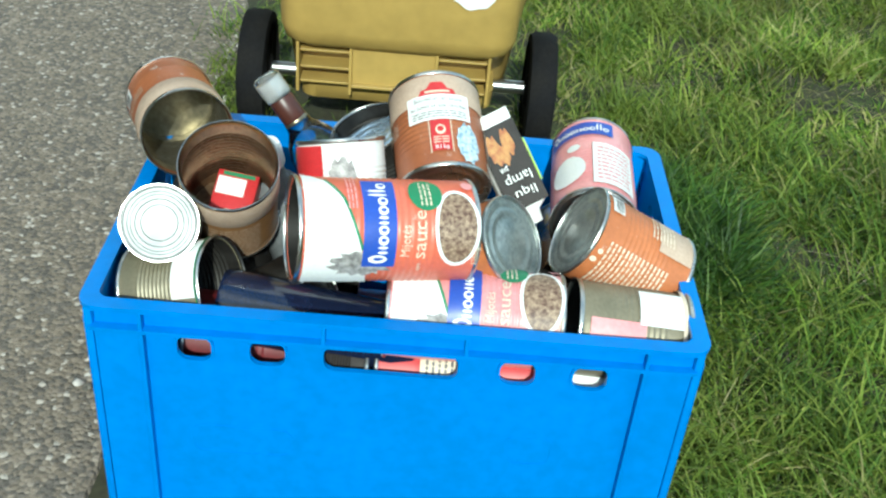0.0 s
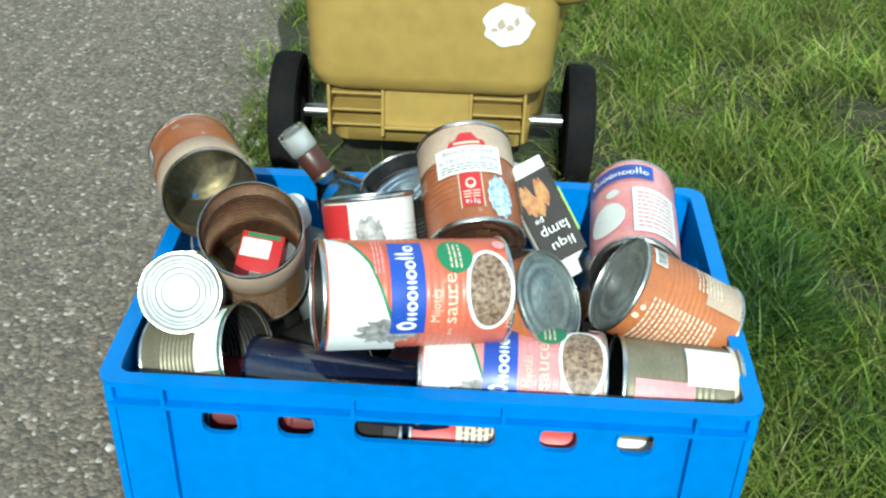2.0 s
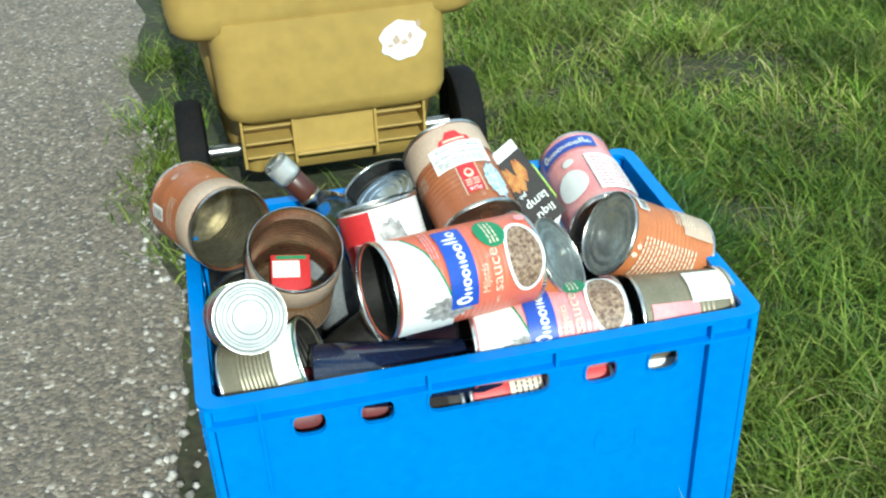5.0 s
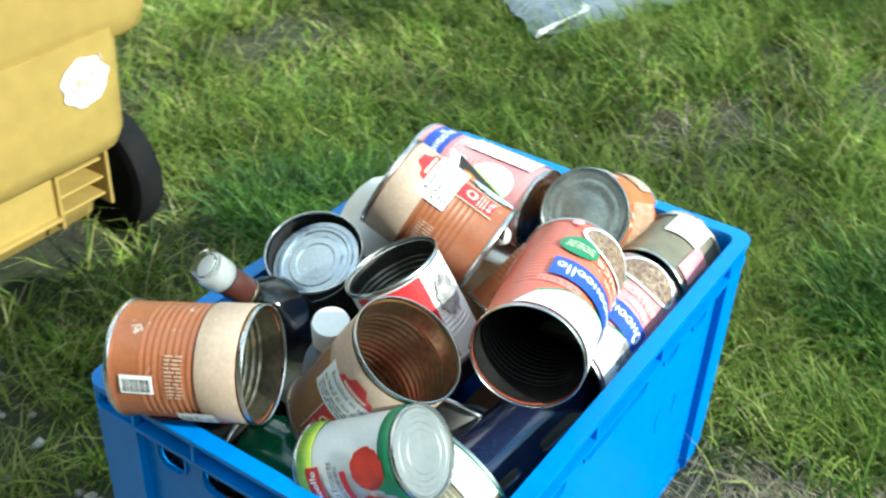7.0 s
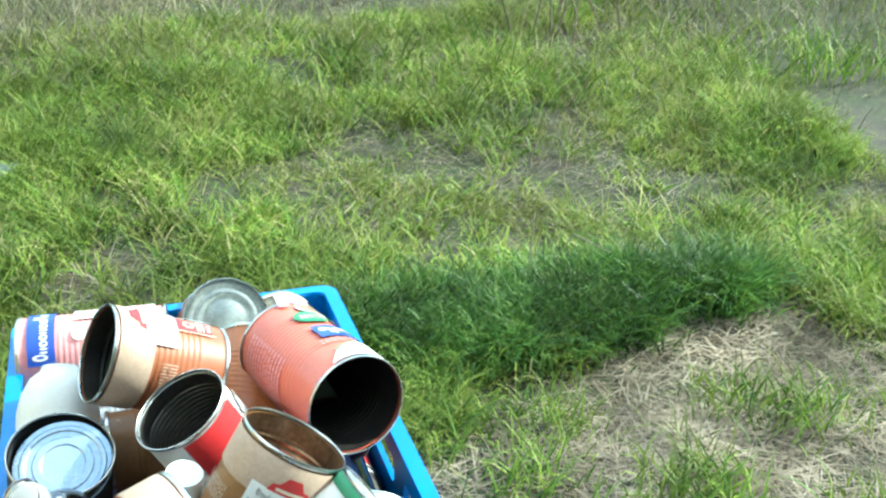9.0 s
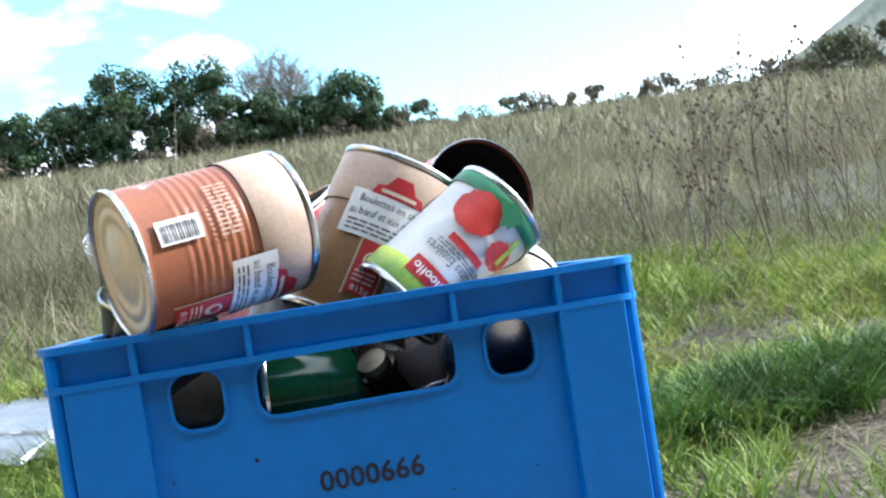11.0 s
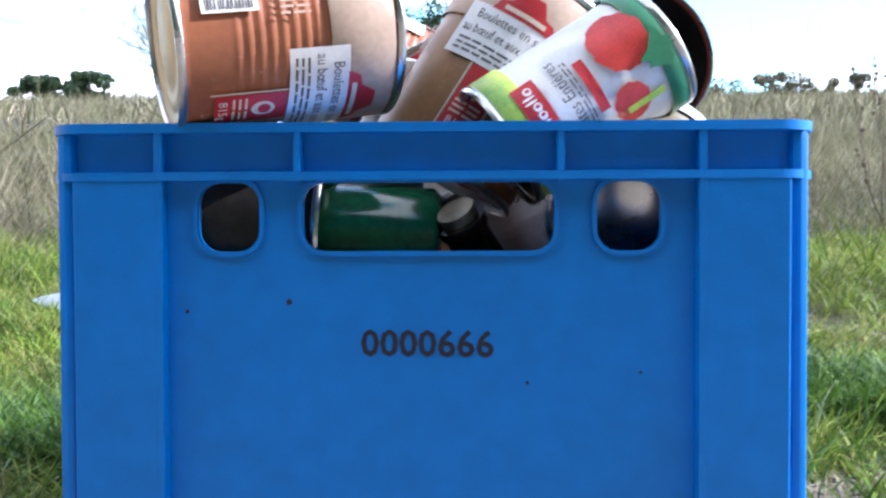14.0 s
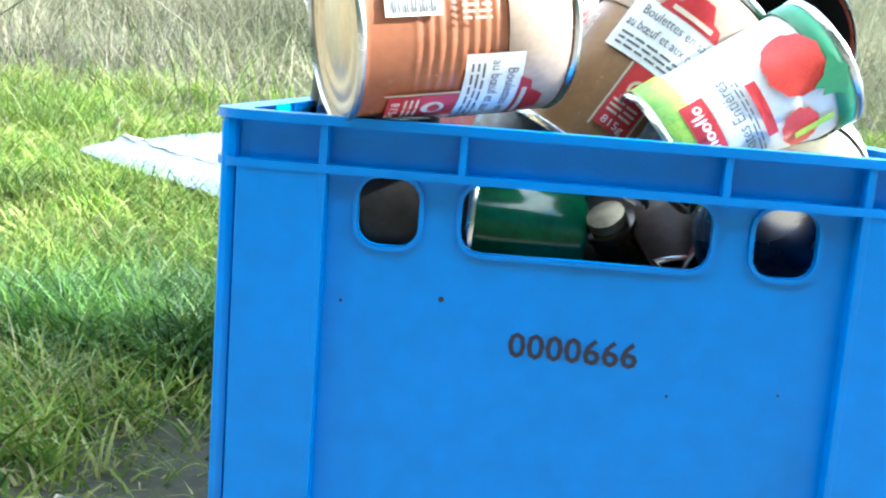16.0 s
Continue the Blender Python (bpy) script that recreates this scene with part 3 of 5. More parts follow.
x, y = field(160, 2.6, 7.0, -3.0, 3.5, lambda x, y: x > 0)
blades("tall_stems", x, y, rng.uniform(0.5, 0.95, len(x)), rng.uniform(0.003, 0.005, len(x)), rng.uniform(0.05, 0.4, len(x)), M["dry"], "single tall dry stems above the meadow", segs=3)

# broad-leaved weeds in the turf
cx, cy = rng.uniform(0.42, 1.9, 46), rng.uniform(-1.2, 1.9, 46)
cx[:6], cy[:6] = (0.62, 0.70, 0.58, 0.56, 0.86, 0.95), (-0.52, -0.62, -0.66, -0.75, 0.62, 0.50)
x = (cx[:, None] + rng.normal(0, 0.03, (46, 26))).ravel()
y = (cy[:, None] + rng.normal(0, 0.03, (46, 26))).ravel()
k = off_things(x, y) & ~in_straw(x, y)
x, y = x[k], y[k]
blades("broad_leaves", x, y, rng.uniform(0.025, 0.06, len(x)), rng.uniform(0.007, 0.014, len(x)), rng.uniform(0.7, 1.3, len(x)), M["lush"], "broad-leaved weeds scattered in the turf")

# loose stones along the road's edge
n = 520
px, py = -0.40 + 0.32 * rng.random(n) ** 2.2, rng.uniform(0.0, 1.2, n)
px = np.where((py < 0.22) | (py > 0.62), np.minimum(px, -0.305), px)
rad = rng.uniform(0.002, 0.009, n)
octa = np.array([(1, 0, 0), (0, 1, 0), (-1, 0, 0), (0, -1, 0), (0, 0, 0.8), (0, 0, -0.8), (0.6, 0.6, 0.45), (-0.6, 0.6, 0.45), (-0.6, -0.6, 0.45), (0.6, -0.6, 0.45)])
fo = np.array([(0, 6, 4), (6, 1, 4), (1, 7, 4), (7, 2, 4), (2, 8, 4), (8, 3, 4), (3, 9, 4), (9, 0, 4), (0, 1, 6), (1, 2, 7), (2, 3, 8), (3, 0, 9), (1, 0, 5), (2, 1, 5), (3, 2, 5), (0, 3, 5)])
pv = octa[None] * rad[:, None, None] * rng.uniform(0.7, 1.3, (n, 10, 1)) + np.stack([px, py, rad * 0.4 + 0.002], -1)[:, None]
pf = fo[None] + (np.arange(n) * 10)[:, None, None]
tagged(new("gravel", arrays("gravel", pv.reshape(-1, 3), pf.reshape(-1, 3), M["pebble"])), "pale loose gravel at the asphalt's edge", "gravel", kind="stuff")


# unseen hedge bank added across the road, behind the camera, to cut sky light
hv, hq = [], []
hy = np.linspace(-40, 40, 161)
for y in hy:
    for k, (x, z) in enumerate(((-4.75, -0.05), (-4.85, 2.0), (-5.1, 4.6), (-5.8, 6.6), (-7.0, 6.9), (-8.2, 4.0), (-8.6, -0.05))):
        w = 0.35 * math.sin(1.9 * y + k * 2.1) + 0.25 * math.sin(4.7 * y + k)
        hv.append((x + w * 0.6, y + 0.1 * math.sin(k * 3 + y * 5), z + (w * 0.5 if 0 < k < 6 else 0)))
hv = np.array(hv)
for i in range(len(hy) - 1):
    for k in range(6):
        hq.append((i * 7 + k, i * 7 + k + 1, (i + 1) * 7 + k + 1, (i + 1) * 7 + k))
hedge = new("hedge", arrays("hedge", hv, np.array(hq), M["leaf"], True))
tagged(hedge, "unseen dark green hedge bank added across the road to block sky light", "hedge", kind="structure")

# ---- the crate ----
H = 0.32          # height of the rim
crate = thing("crate", pose(0, 0, 0), "blue plastic stacking crate heaped with empty tins, on the verge", "crate")


def wall(length, z0, z1, holes, t0, t1):
    """A wall in the x-z plane with rounded holes in one row; it fills y from t0 (outside) to t1."""
    bm = bmesh.new()
    zt, zb = max(h[3] for h in holes) + 0.004, min(h[2] for h in holes) - 0.004
    a = length / 2

    cuts = sorted([-a, a] + [h[0] - 0.004 for h in holes] + [h[1] + 0.004 for h in holes])

    def quad(x0, x1, za, zb_):
        for yy in (t0, t1):
            bm.faces.new([bm.verts.new((p[0], yy, p[1])) for p in ((x0, za), (x1, za), (x1, zb_), (x0, zb_))])
    for c0, c1 in zip(cuts, cuts[1:]):
        quad(c0, c1, z0, zb)
        quad(c0, c1, zt, z1)
    xs = -a
    for x0, x1, za, zb_ in sorted(holes):
        c0, c1 = x0 - 0.004, x1 + 0.004
        quad(xs, c0, zb, zt)
        xs = c1
        inner = rounded(x0, x1, za, zb_, 0.011)
        outer = []
        cx, cz = (x0 + x1) / 2, (za + zb_) / 2
        for x, z in inner:
            outer.append((min(max(x + (0.015 if x > cx else -0.015), c0), c1), min(max(z + (0.015 if z > cz else -0.015), zb), zt)))
        n = len(inner)
        rings = {}
        for yy in (t0, t1):
            vi = [bm.verts.new((x, yy, z)) for x, z in inner]
            vo = [bm.verts.new((x, yy, z)) for x, z in outer]
            rings[yy] = vi
            for i in range(n):
                j = (i + 1) % n
                if (vo[i].co - vo[j].co).length < 1e-6:
                    bm.faces.new((vi[i], vi[j], vo[j]))
                else:
                    bm.faces.new((vi[i], vi[j], vo[j], vo[i]))
        for i in range(n):
            j = (i + 1) % n
            bm.faces.new((rings[t0][i], rings[t0][j], rings[t1][j], rings[t1][i]))
    quad(xs, a, zb, zt)
    bmesh.ops.remove_doubles(bm, verts=bm.verts, dist=1e-5)
    return bm


def lip(x0, x1, za, zb_, t0, t1):
    """The raised moulding round a hole."""
    bm = bmesh.new()
    inner, outer = rounded(x0, x1, za, zb_, 0.011), rounded(x0 - 0.0025, x1 + 0.0025, za - 0.0025, zb_ + 0.0025, 0.0135)
    v = [[bm.verts.new((x, yy, z)) for x, z in pts] for yy, pts in ((t1, inner), (t0, inner), (t0, outer), (t1, outer))]
    n = len(inner)
    for a, b in zip(v, v[1:] + v[:1]):
        for i in range(n):
            j = (i + 1) % n
            bm.faces.new((a[i], a[j], b[j], b[i]))
    return bm


LONG = [(-0.209, -0.176, H - 0.063, H - 0.0335), (-0.139, -0.105, H - 0.063, H - 0.0335), (-0.068, 0.062, H - 0.063, H - 0.0335),
        (0.103, 0.137, H - 0.063, H - 0.0335), (0.174, 0.207, H - 0.063, H - 0.0335)]
SHORT = [(-0.1215, -0.0890, H - 0.0665, H - 0.0305), (-0.0665, 0.0650, H - 0.0665, H - 0.0305), (0.0870, 0.1200, H - 0.0665, H - 0.0305)]
LEDGE = H - 0.0275
for turn, length, depth, holes, ribs in ((0, 0.6, 0.2, LONG, (0.241, 0.068)), (180, 0.6, 0.2, LONG, (0.241, 0.068)),
                                         (-90, 0.4, 0.3, SHORT, (0.1405, 0.068)), (90, 0.4, 0.3, SHORT, (0.1405, 0.068))):
    side = part("side_wall", wall(length - 0.024, 0.012, H - 0.003, holes, -depth + 0.011, -depth + 0.0145), M["crate"], crate, smooth=0)
    side.matrix_local = pose(0, 0, 0, 0, 0, turn)
    a = length / 2
    for s in (-1, 1):
        # outer rib from rim to foot, inner rib on the rim band only
        bm = box(bmesh.new(), s * ribs[0] - 0.0022, s * ribs[0] + 0.0022, -depth + 0.001, -depth + 0.0115, 0.010, H - 0.003, 0.0008)
        part("rib", bm, M["crate"], side, smooth=0)
        bm = box(bmesh.new(), s * ribs[1] - 0.0020, s * ribs[1] + 0.0020, -depth + 0.001, -depth + 0.0115, LEDGE - (0.003 if turn % 180 else 0.0), H - 0.003, 0.0008)
        part("rib", bm, M["crate"], side, smooth=0)
        # corner column, a little proud of the wall
        lo, hi = sorted((s * ribs[0], s * (a - 0.0145)))
        bm = box(bmesh.new(), lo, hi, -depth + (0.0014 if turn % 180 else 0.004), -depth + 0.0112, 0.004, LEDGE, 0.0012)
        part("corner_panel", bm, M["crate"], side, smooth=0)
    for h in holes:
        part("hole_lip", lip(*h, -depth + 0.0085, -depth + 0.0112), M["crate"], side)
    if turn == 0:
        for x0, x1, z0, z1 in ((0.12, 0.165, 0.150, 0.185), (-0.20, -0.10, 0.135, 0.168)):
            bm = lip(x0, x1, z0, z1, -depth + 0.0102, -depth + 0.0112)
            part("moulded_panel", bm, M["crate"], side)


def band(z0, z1, out, inn, r):
    """A closed rectangular band round the crate."""
    bm = bmesh.new()
    o, i = rounded(-out[0], out[0], -out[1], out[1], r, 5), rounded(-inn[0], inn[0], -inn[1], inn[1], max(r - 0.008, 0.004), 5)
    v = [[bm.verts.new((x, y, z)) for x, y in pts] for z, pts in ((z0, i), (z0, o), (z1, o), (z1, i))]
    n = len(o)
    for a, b in zip(v, v[1:] + v[:1]):
        for k in range(n):
            j = (k + 1) % n
            bm.faces.new((a[k], a[j], b[j], b[k]))
    return bm


bm = band(H - 0.005, H, (0.3, 0.2), (0.2835, 0.1835), 0.020)
bmesh.ops.bevel(bm, geom=[e for e in bm.edges if abs(e.verts[0].co.z - H) < 1e-5 and abs(e.verts[1].co.z - H) < 1e-5 and e.calc_face_angle(0) > 0.5], offset=0.0020, segments=3, affect="EDGES")
part("rim", bm, M["crate"], crate)
part("ledge", band(LEDGE - 0.0022, LEDGE + 0.0022, (0.2995, 0.1995), (0.2875, 0.1875), 0.020), M["crate"], crate)
part("rim_band", band(LEDGE, H - 0.004, (0.2893, 0.1893), (0.2856, 0.1856), 0.010), M["crate"], crate)
for sx in (-1, 1):
    for sy in (-1, 1):
        x0, x1 = sorted((sx * 0.2860, sx * 0.2955))
        y0, y1 = sorted((sy * 0.1860, sy * 0.1955))
        part("corner_post", box(bmesh.new(), x0, x1, y0, y1, 0.004, H - 0.003, 0.0044), M["crate"], crate)
part("floor_panel", box(bmesh.new(), -0.29, 0.29, -0.19, 0.19, 0.006, 0.012), M["crate"], crate, smooth=0)
part("foot", band(0.0, 0.014, (0.292, 0.192), (0.275, 0.175), 0.01), M["crate"], crate)

# stencilled serial number on the short side, and small blemishes
vs, fs, w = flat_text("0000666", 0.0185, 0.00035)
k = 0.070 / w
me = raw("serial_number", [(-0.2895, 0.0365 - x * k, 0.1985 + y * 1.05 - (x * k - 0.035) * 0.012) for x, y in vs], fs, M["ink"])
part("serial_number", me, None, crate, "black stencilled serial number")
for y, z, r in ((0.074, 0.227, 0.0016), (-0.051, 0.1845, 0.0010), (-0.11, 0.19, 0.0009), (0.128, 0.222, 0.001), (-0.184, 0.144, 0.0012)):
    bm = bmesh.new()
    bmesh.ops.create_circle(bm, cap_ends=True, segments=8, radius=r, matrix=pose(-0.2896, y, z, 0, 90, 0))
    part("scuff_mark", bm, M["ink"], crate)


# ---- tins ----
# the upper heap sags into the crate and leans to the back
SETTLE = Vector((0.001, 0.007, -0.010))


def tin_pose(base, top, front):
    """The pose of a tin whose foot is at base and whose axis points to top; its label's front looks towards front."""
    base, top = Vector(base), Vector(top)
    if max(base.z, top.z) > 0.28:
        base, top = base + SETTLE, top + SETTLE
    z = (top - base).normalized()
    x = Vector(front) - z * Vector(front).dot(z)
    x.normalize()
    y = z.cross(x)
    m = Matrix((x, y, z)).transposed().to_4x4()
    m.translation = base
    return m


def patch(outline, r, off):
    """A printed patch bent round a tin; outline: (arc length, height) points about its middle, star-shaped."""
    bm = bmesh.new()
    pts = []
    for a, b in zip(outline, outline[1:] + outline[:1]):
        k = max(1, int(abs(a[0] - b[0]) / 0.006))
        pts += [(a[0] + (b[0] - a[0]) * i / k, a[1] + (b[1] - a[1]) * i / k) for i in range(k)]
    cs, cz = sum(p[0] for p in pts) / len(pts), sum(p[1] for p in pts) / len(pts)
    span = max(abs(p[0] - cs) for p in pts)
    rings = max(2, int(span / 0.006))

    def place(s, z):
        return bm.verts.new(((r + off) * math.cos(s / r), (r + off) * math.sin(s / r), z))
    mid = place(cs, cz)
    prev = None
    for k in range(1, rings + 1):
        u = k / rings
        ring = [place(cs + (s - cs) * u, cz + (z - cz) * u) for s, z in pts]
        n = len(ring)
        for i in range(n):
            j = (i + 1) % n
            if prev:
                bm.faces.new((prev[i], ring[i], ring[j], prev[j]))
            else:
                bm.faces.new((mid, ring[i], ring[j]))
        prev = ring
    return bm


def rect(s0, s1, z0, z1):
    return [(s0, z0), (s1, z0), (s1, z1), (s0, z1)]


def oval(s, z, a, b, n=28, wobble=0.0):
    return [(s + a * math.cos(2 * math.pi * i / n) * (1 + wobble * math.sin(3.1 * i + 7 * s)), z + b * math.sin(2 * math.pi * i / n) * (1 + wobble * math.cos(2.3 * i))) for i in range(n)]


def bent_text(text, size, r, off, s, z, turn=0, width=None):
    """Words printed round a tin, their middle at arc length s and height z; turn: degrees."""
    vs, fs, w = flat_text(text, size)
    k = width / w if width else 1.0
    c, d = math.cos(radians(turn)), math.sin(radians(turn))
    out = []
    for x, y in vs:
        x, y = (x - w / 2) * k, y - size * 0.35
        a, b = s + x * c - y * d, z + x * d + y * c
        out.append(((r + off) * math.cos(a / r), (r + off) * math.sin(a / r), b))
    return out, fs


def tin(name, base, top, front, label, r=0.0495, length=None, wrap="brown", inside="tin", opened=True, end="tin", group="tins heaped in the crate", ribs=True):
    """A food tin: body, rolled rims, pressed ends, paper label. Returns the tin, its radius and its length."""
    L = length or (Vector(top) - Vector(base)).length
    can = thing(name, tin_pose(base, top, front), label, "tin can", group)
    prof = [(r - 0.0006, 0.003)]
    n = 72 if L < 0.14 else 100
    for i in range(n + 1):
        z = 0.006 + (L - 0.012) * i / n
        wave = 0.00045 * math.sin(i * math.pi / 2 + 0.4) if ribs and 0.22 < i / n < 0.76 else 0
        prof.append((r - 0.0012 + wave, z))
    prof.append((r - 0.0006, L - 0.003))
    inner = [(r - 0.0027 + (0.0006 * math.sin(i * math.pi / 2 + 0.4) if 0.15 < i / n < 0.85 else 0), 0.004 + (L - 0.008) * i / n) for i in range(n + 1)]
    part("body", lathe(prof), M[wrap], can)
    part("inner_wall", lathe(inner), M[inside], can)
    for zc in (0.0022, L - 0.0022):
        ring = [(r + 0.0010 * math.cos(a) - 0.0001, zc + 0.0022 * math.sin(a)) for a in [2 * math.pi * i / 10 for i in range(11)]]
        part("rim", lathe(ring), M["tin"], can)

    def pressed(zc, s):
        pr = [(0, 0)]
        for a, b in ((0.45, 0), (0.48, -0.0012), (0.60, -0.0012), (0.63, 0.0), (0.72, 0.0), (0.745, -0.0010), (0.80, -0.0010), (0.825, 0.0), (0.90, 0.0), (0.94, -0.0022), (0.975, -0.0022), (0.985, 0.002)):
            pr.append((a * r, zc + s * (b * 0.7 - 0.0015)))
        pr[0] = (0, zc - s * 0.0015)
        return lathe(pr)
    part("base", pressed(0.001, -1), M[end], can)
    part("inner_base", lathe([(0, 0.004), (r - 0.003, 0.004), (r - 0.002, 0.008)]), M[inside], can)
    if not opened:
        part("lid", pressed(L - 0.001, 1), M[end], can)
    return can, r, L


def printed(can, r, items):
    """Patches and words on a tin's label: (name, kind, material, ...)."""
    for i, it in enumerate(items):
        name, mat, outline, off = it[:4]
        part(name, patch(outline, r, off), M[mat], can)


def words(can, r, text, size, s, z, mat, turn=0, width=None, off=0.0016, name="lettering"):
    vs, fs = bent_text(text, size, r, off, s, z, turn, width)
    part(name, raw(name, vs, fs, M[mat]), None, can)


def text_bars(can, r, s0, s1, z0, z1, rows, mat, rng_seed, off=0.0013, name="small_print", upright=False):
    """Print too small to read: one mesh of short bars in rows."""
    rnd = random.Random(rng_seed)
    bm = bmesh.new()
    for k in range(rows):
        if upright:
            a = s0 + (s1 - s0) * (k + 0.2) / rows
            b = s0 + (s1 - s0) * (k + 0.62) / rows
            p = z0
            while p < z1:
                q = min(p + rnd.uniform(0.004, 0.012), z1)
                cells = (a, b, p, q)
                p = q + 0.0016
                bar(bm, r, off, *cells)
        else:
            a = z0 + (z1 - z0) * (k + 0.2) / rows
            b = z0 + (z1 - z0) * (k + 0.62) / rows
            p = s0
            while p < s1:
                q = min(p + rnd.uniform(0.003, 0.009), s1)
                bar(bm, r, off, p, q, a, b)
                p = q + 0.0014
    ob = part(name, bm, M[mat], can, smooth=0)
    ob["kind"] = "stuff"


def bar(bm, r, off, s0, s1, z0, z1):
    vs = [bm.verts.new(((r + off) * math.cos(s / r), (r + off) * math.sin(s / r), z)) for s, z in rect(s0, s1, z0, z1)]
    bm.faces.new(vs)


def barcode(can, r, s, z, seed, w=0.026, h=0.016, upright=False):
    """A white field with upright bars that carry no code."""
    part("barcode_field", patch(rect(s - w / 2, s + w / 2, z - h / 2, z + h / 2), r, 0.0010), M["white"], can)
    rnd = random.Random(seed)
    bm = bmesh.new()
    p = -(h if upright else w) * 0.42
    while p < (h if upright else w) * 0.42:
        t = rnd.choice((0.0005, 0.0009, 0.0013))
        if upright:
            bar(bm, r, 0.0014, s - w * 0.30, s + w * 0.40, z + p, z + p + t)
        else:
            bar(bm, r, 0.0014, s + p, s + p + t, z - h * 0.30, z + h * 0.40)
        p += t + rnd.choice((0.0006, 0.001))
    ob = part("barcode", bm, M["print"], can, smooth=0)
    ob["kind"] = "stuff"


def meatball_label(can, r, L, lower="brown"):
    """Tan band, white panel with the recipe, red crest, red weight tag, pale picture."""
    part("tan_band", patch_band(r, 0.0006, L * 0.66, L - 0.006), M["tan"], can)
    printed(can, r, [
        ("title_panel", "white", rect(-0.034, 0.034, L * 0.47, L * 0.74), 0.0011),
        ("crest", "red", [(-0.020, L * 0.735), (0.020, L * 0.735), (0.017, L * 0.79), (0.011, L * 0.80), (0.006, L * 0.865), (-0.006, L * 0.865), (-0.011, L * 0.80), (-0.017, L * 0.79)], 0.0014),
        ("crest_bar", "cream", rect(-0.013, 0.013, L * 0.752, L * 0.775), 0.0017),
        ("weight_tag", "red", rect(-0.011, 0.009, L * 0.15, L * 0.465), 0.0011),
        ("tag_seal", "cream", oval(-0.001, L * 0.36, 0.0052, 0.0062), 0.0014),
        ("tag_seal_inset", "red", oval(-0.001, L * 0.365, 0.0034, 0.0034), 0.0017),
        ("picture", "ice_picture", oval(0.028, L * 0.24, 0.013, L * 0.20, wobble=0.12), 0.0011),
        ("tag_edge", "cream", rect(-0.0128, -0.0118, L * 0.13, L * 0.465), 0.0012),
        ("tag_edge", "cream", rect(0.0098, 0.0108, L * 0.13, L * 0.465), 0.0012),
    ])
    words(can, r, "Boulettes en sauce", 0.0085, 0, L * 0.69, "print", width=0.052)
    words(can, r, "au bœuf et aux carottes", 0.0085, 0, L * 0.615, "print", width=0.061)
    text_bars(can, r, -0.029, 0.029, L * 0.49, L * 0.57, 3, "print", 3, off=0.0015)
    words(can, r, "815g", 0.0068, -0.001, L * 0.185, "white", width=0.014)
    text_bars(can, r, -0.009, 0.007, L * 0.22, L * 0.30, 3, "cream", 5, off=0.0015)
    # the back: contents in fine print and a barcode
    text_bars(can, r, 0.060, 0.118, L * 0.08, L * 0.62, 13, "tan", 8)
    text_bars(can, r, -0.088, -0.050, L * 0.45, L * 0.58, 12, "tan", 9, upright=True)


def patch_band(r, off, z0, z1, n=48):
    return lathe([(r + off - 0.0002, z0), (r + off, z0 + 0.0004), (r + off, z1 - 0.0004), (r + off - 0.0002, z1)], n)


def strokes(can, r, s0, s1, z0, z1, z2, mat, off, name="name_mark", n=9, plate="blue"):
    """A trade name as a row of plain joined rings and bars, two of them tall."""
    w = (s1 - s0) / n
    for k in range(n):
        top = z2 if k in (0, n - 2) else z1
        mid, half = s0 + (k + 0.5) * w, (top - z0) / 2
        if k % 3 == 1:
            for e in (-0.26, 0.26):
                part(name, patch(oval(mid + e * w, z0 + half, w * 0.15, half, 10, 0.05), r, off), M[mat], can)
        else:
            part(name, patch(oval(mid, z0 + half, w * 0.48, half, 14, 0.05), r, off), M[mat], can)
            part("mark_inset", patch(oval(mid + 0.05 * w, z0 + half * 0.95, w * 0.20, half * 0.55, 10, 0.05), r, off + 0.0003), M[plate], can)


def stew_label(can, r, L, ground_mat="salmon"):
    """Salmon ground, white sweep with a grey picture, blue name plate, green seal, oval bowl."""
    top = [(-0.075, L - 0.006), (0.06, L - 0.006), (0.045, L * 0.85), (0.02, L * 0.76), (-0.01, L * 0.70), (-0.030, L * 0.66), (-0.075, L * 0.60)]
    printed(can, r, [
        ("green_sweep", "green", [(s + 0.002, z - 0.0022) for s, z in top[2:6]] + [(s, z) for s, z in top[2:6]][::-1], 0.0009),
        ("white_sweep", "white", top, 0.0010),
        ("picture", "grey_picture", oval(-0.044, L * 0.66, 0.014, L * 0.16, wobble=0.22), 0.0013),
        ("name_plate", "blue", rect(-0.046, 0.044, L * 0.475, L * 0.655), 0.0015),
        ("seal", "green", oval(0.028, L * 0.305, 0.019, 0.0165), 0.0013),
        ("bowl_edge", "white", oval(-0.006, L * 0.135, 0.0385, 0.0225), 0.0012),
        ("bowl", "food", oval(-0.006, L * 0.135, 0.0345, 0.0190), 0.0015),
        ("corner_seal", "pink", oval(0.040, L * 0.055, 0.006, 0.006), 0.0014),
    ])
    strokes(can, r, -0.042, 0.040, L * 0.52, L * 0.575, L * 0.625, "white", 0.0018)
    words(can, r, "Mijotés", 0.0125, -0.020, L * 0.425, "cream", width=0.030)
    words(can, r, "en", 0.0075, -0.046, L * 0.345, "cream", width=0.008)
    words(can, r, "sauce", 0.0185, -0.014, L * 0.350, "cream", width=0.046)
    text_bars(can, r, 0.014, 0.042, L * 0.27, L * 0.345, 3, "cream", 4, off=0.0017)
    words(can, r, "1250g", 0.0085, -0.034, L * 0.030, "cream", width=0.019)
    text_bars(can, r, 0.010, 0.050, L * 0.68, L * 0.74, 3, "pink", 6)
    text_bars(can, r, 0.085, 0.150, L * 0.12, L * 0.60, 12, "pink", 7)


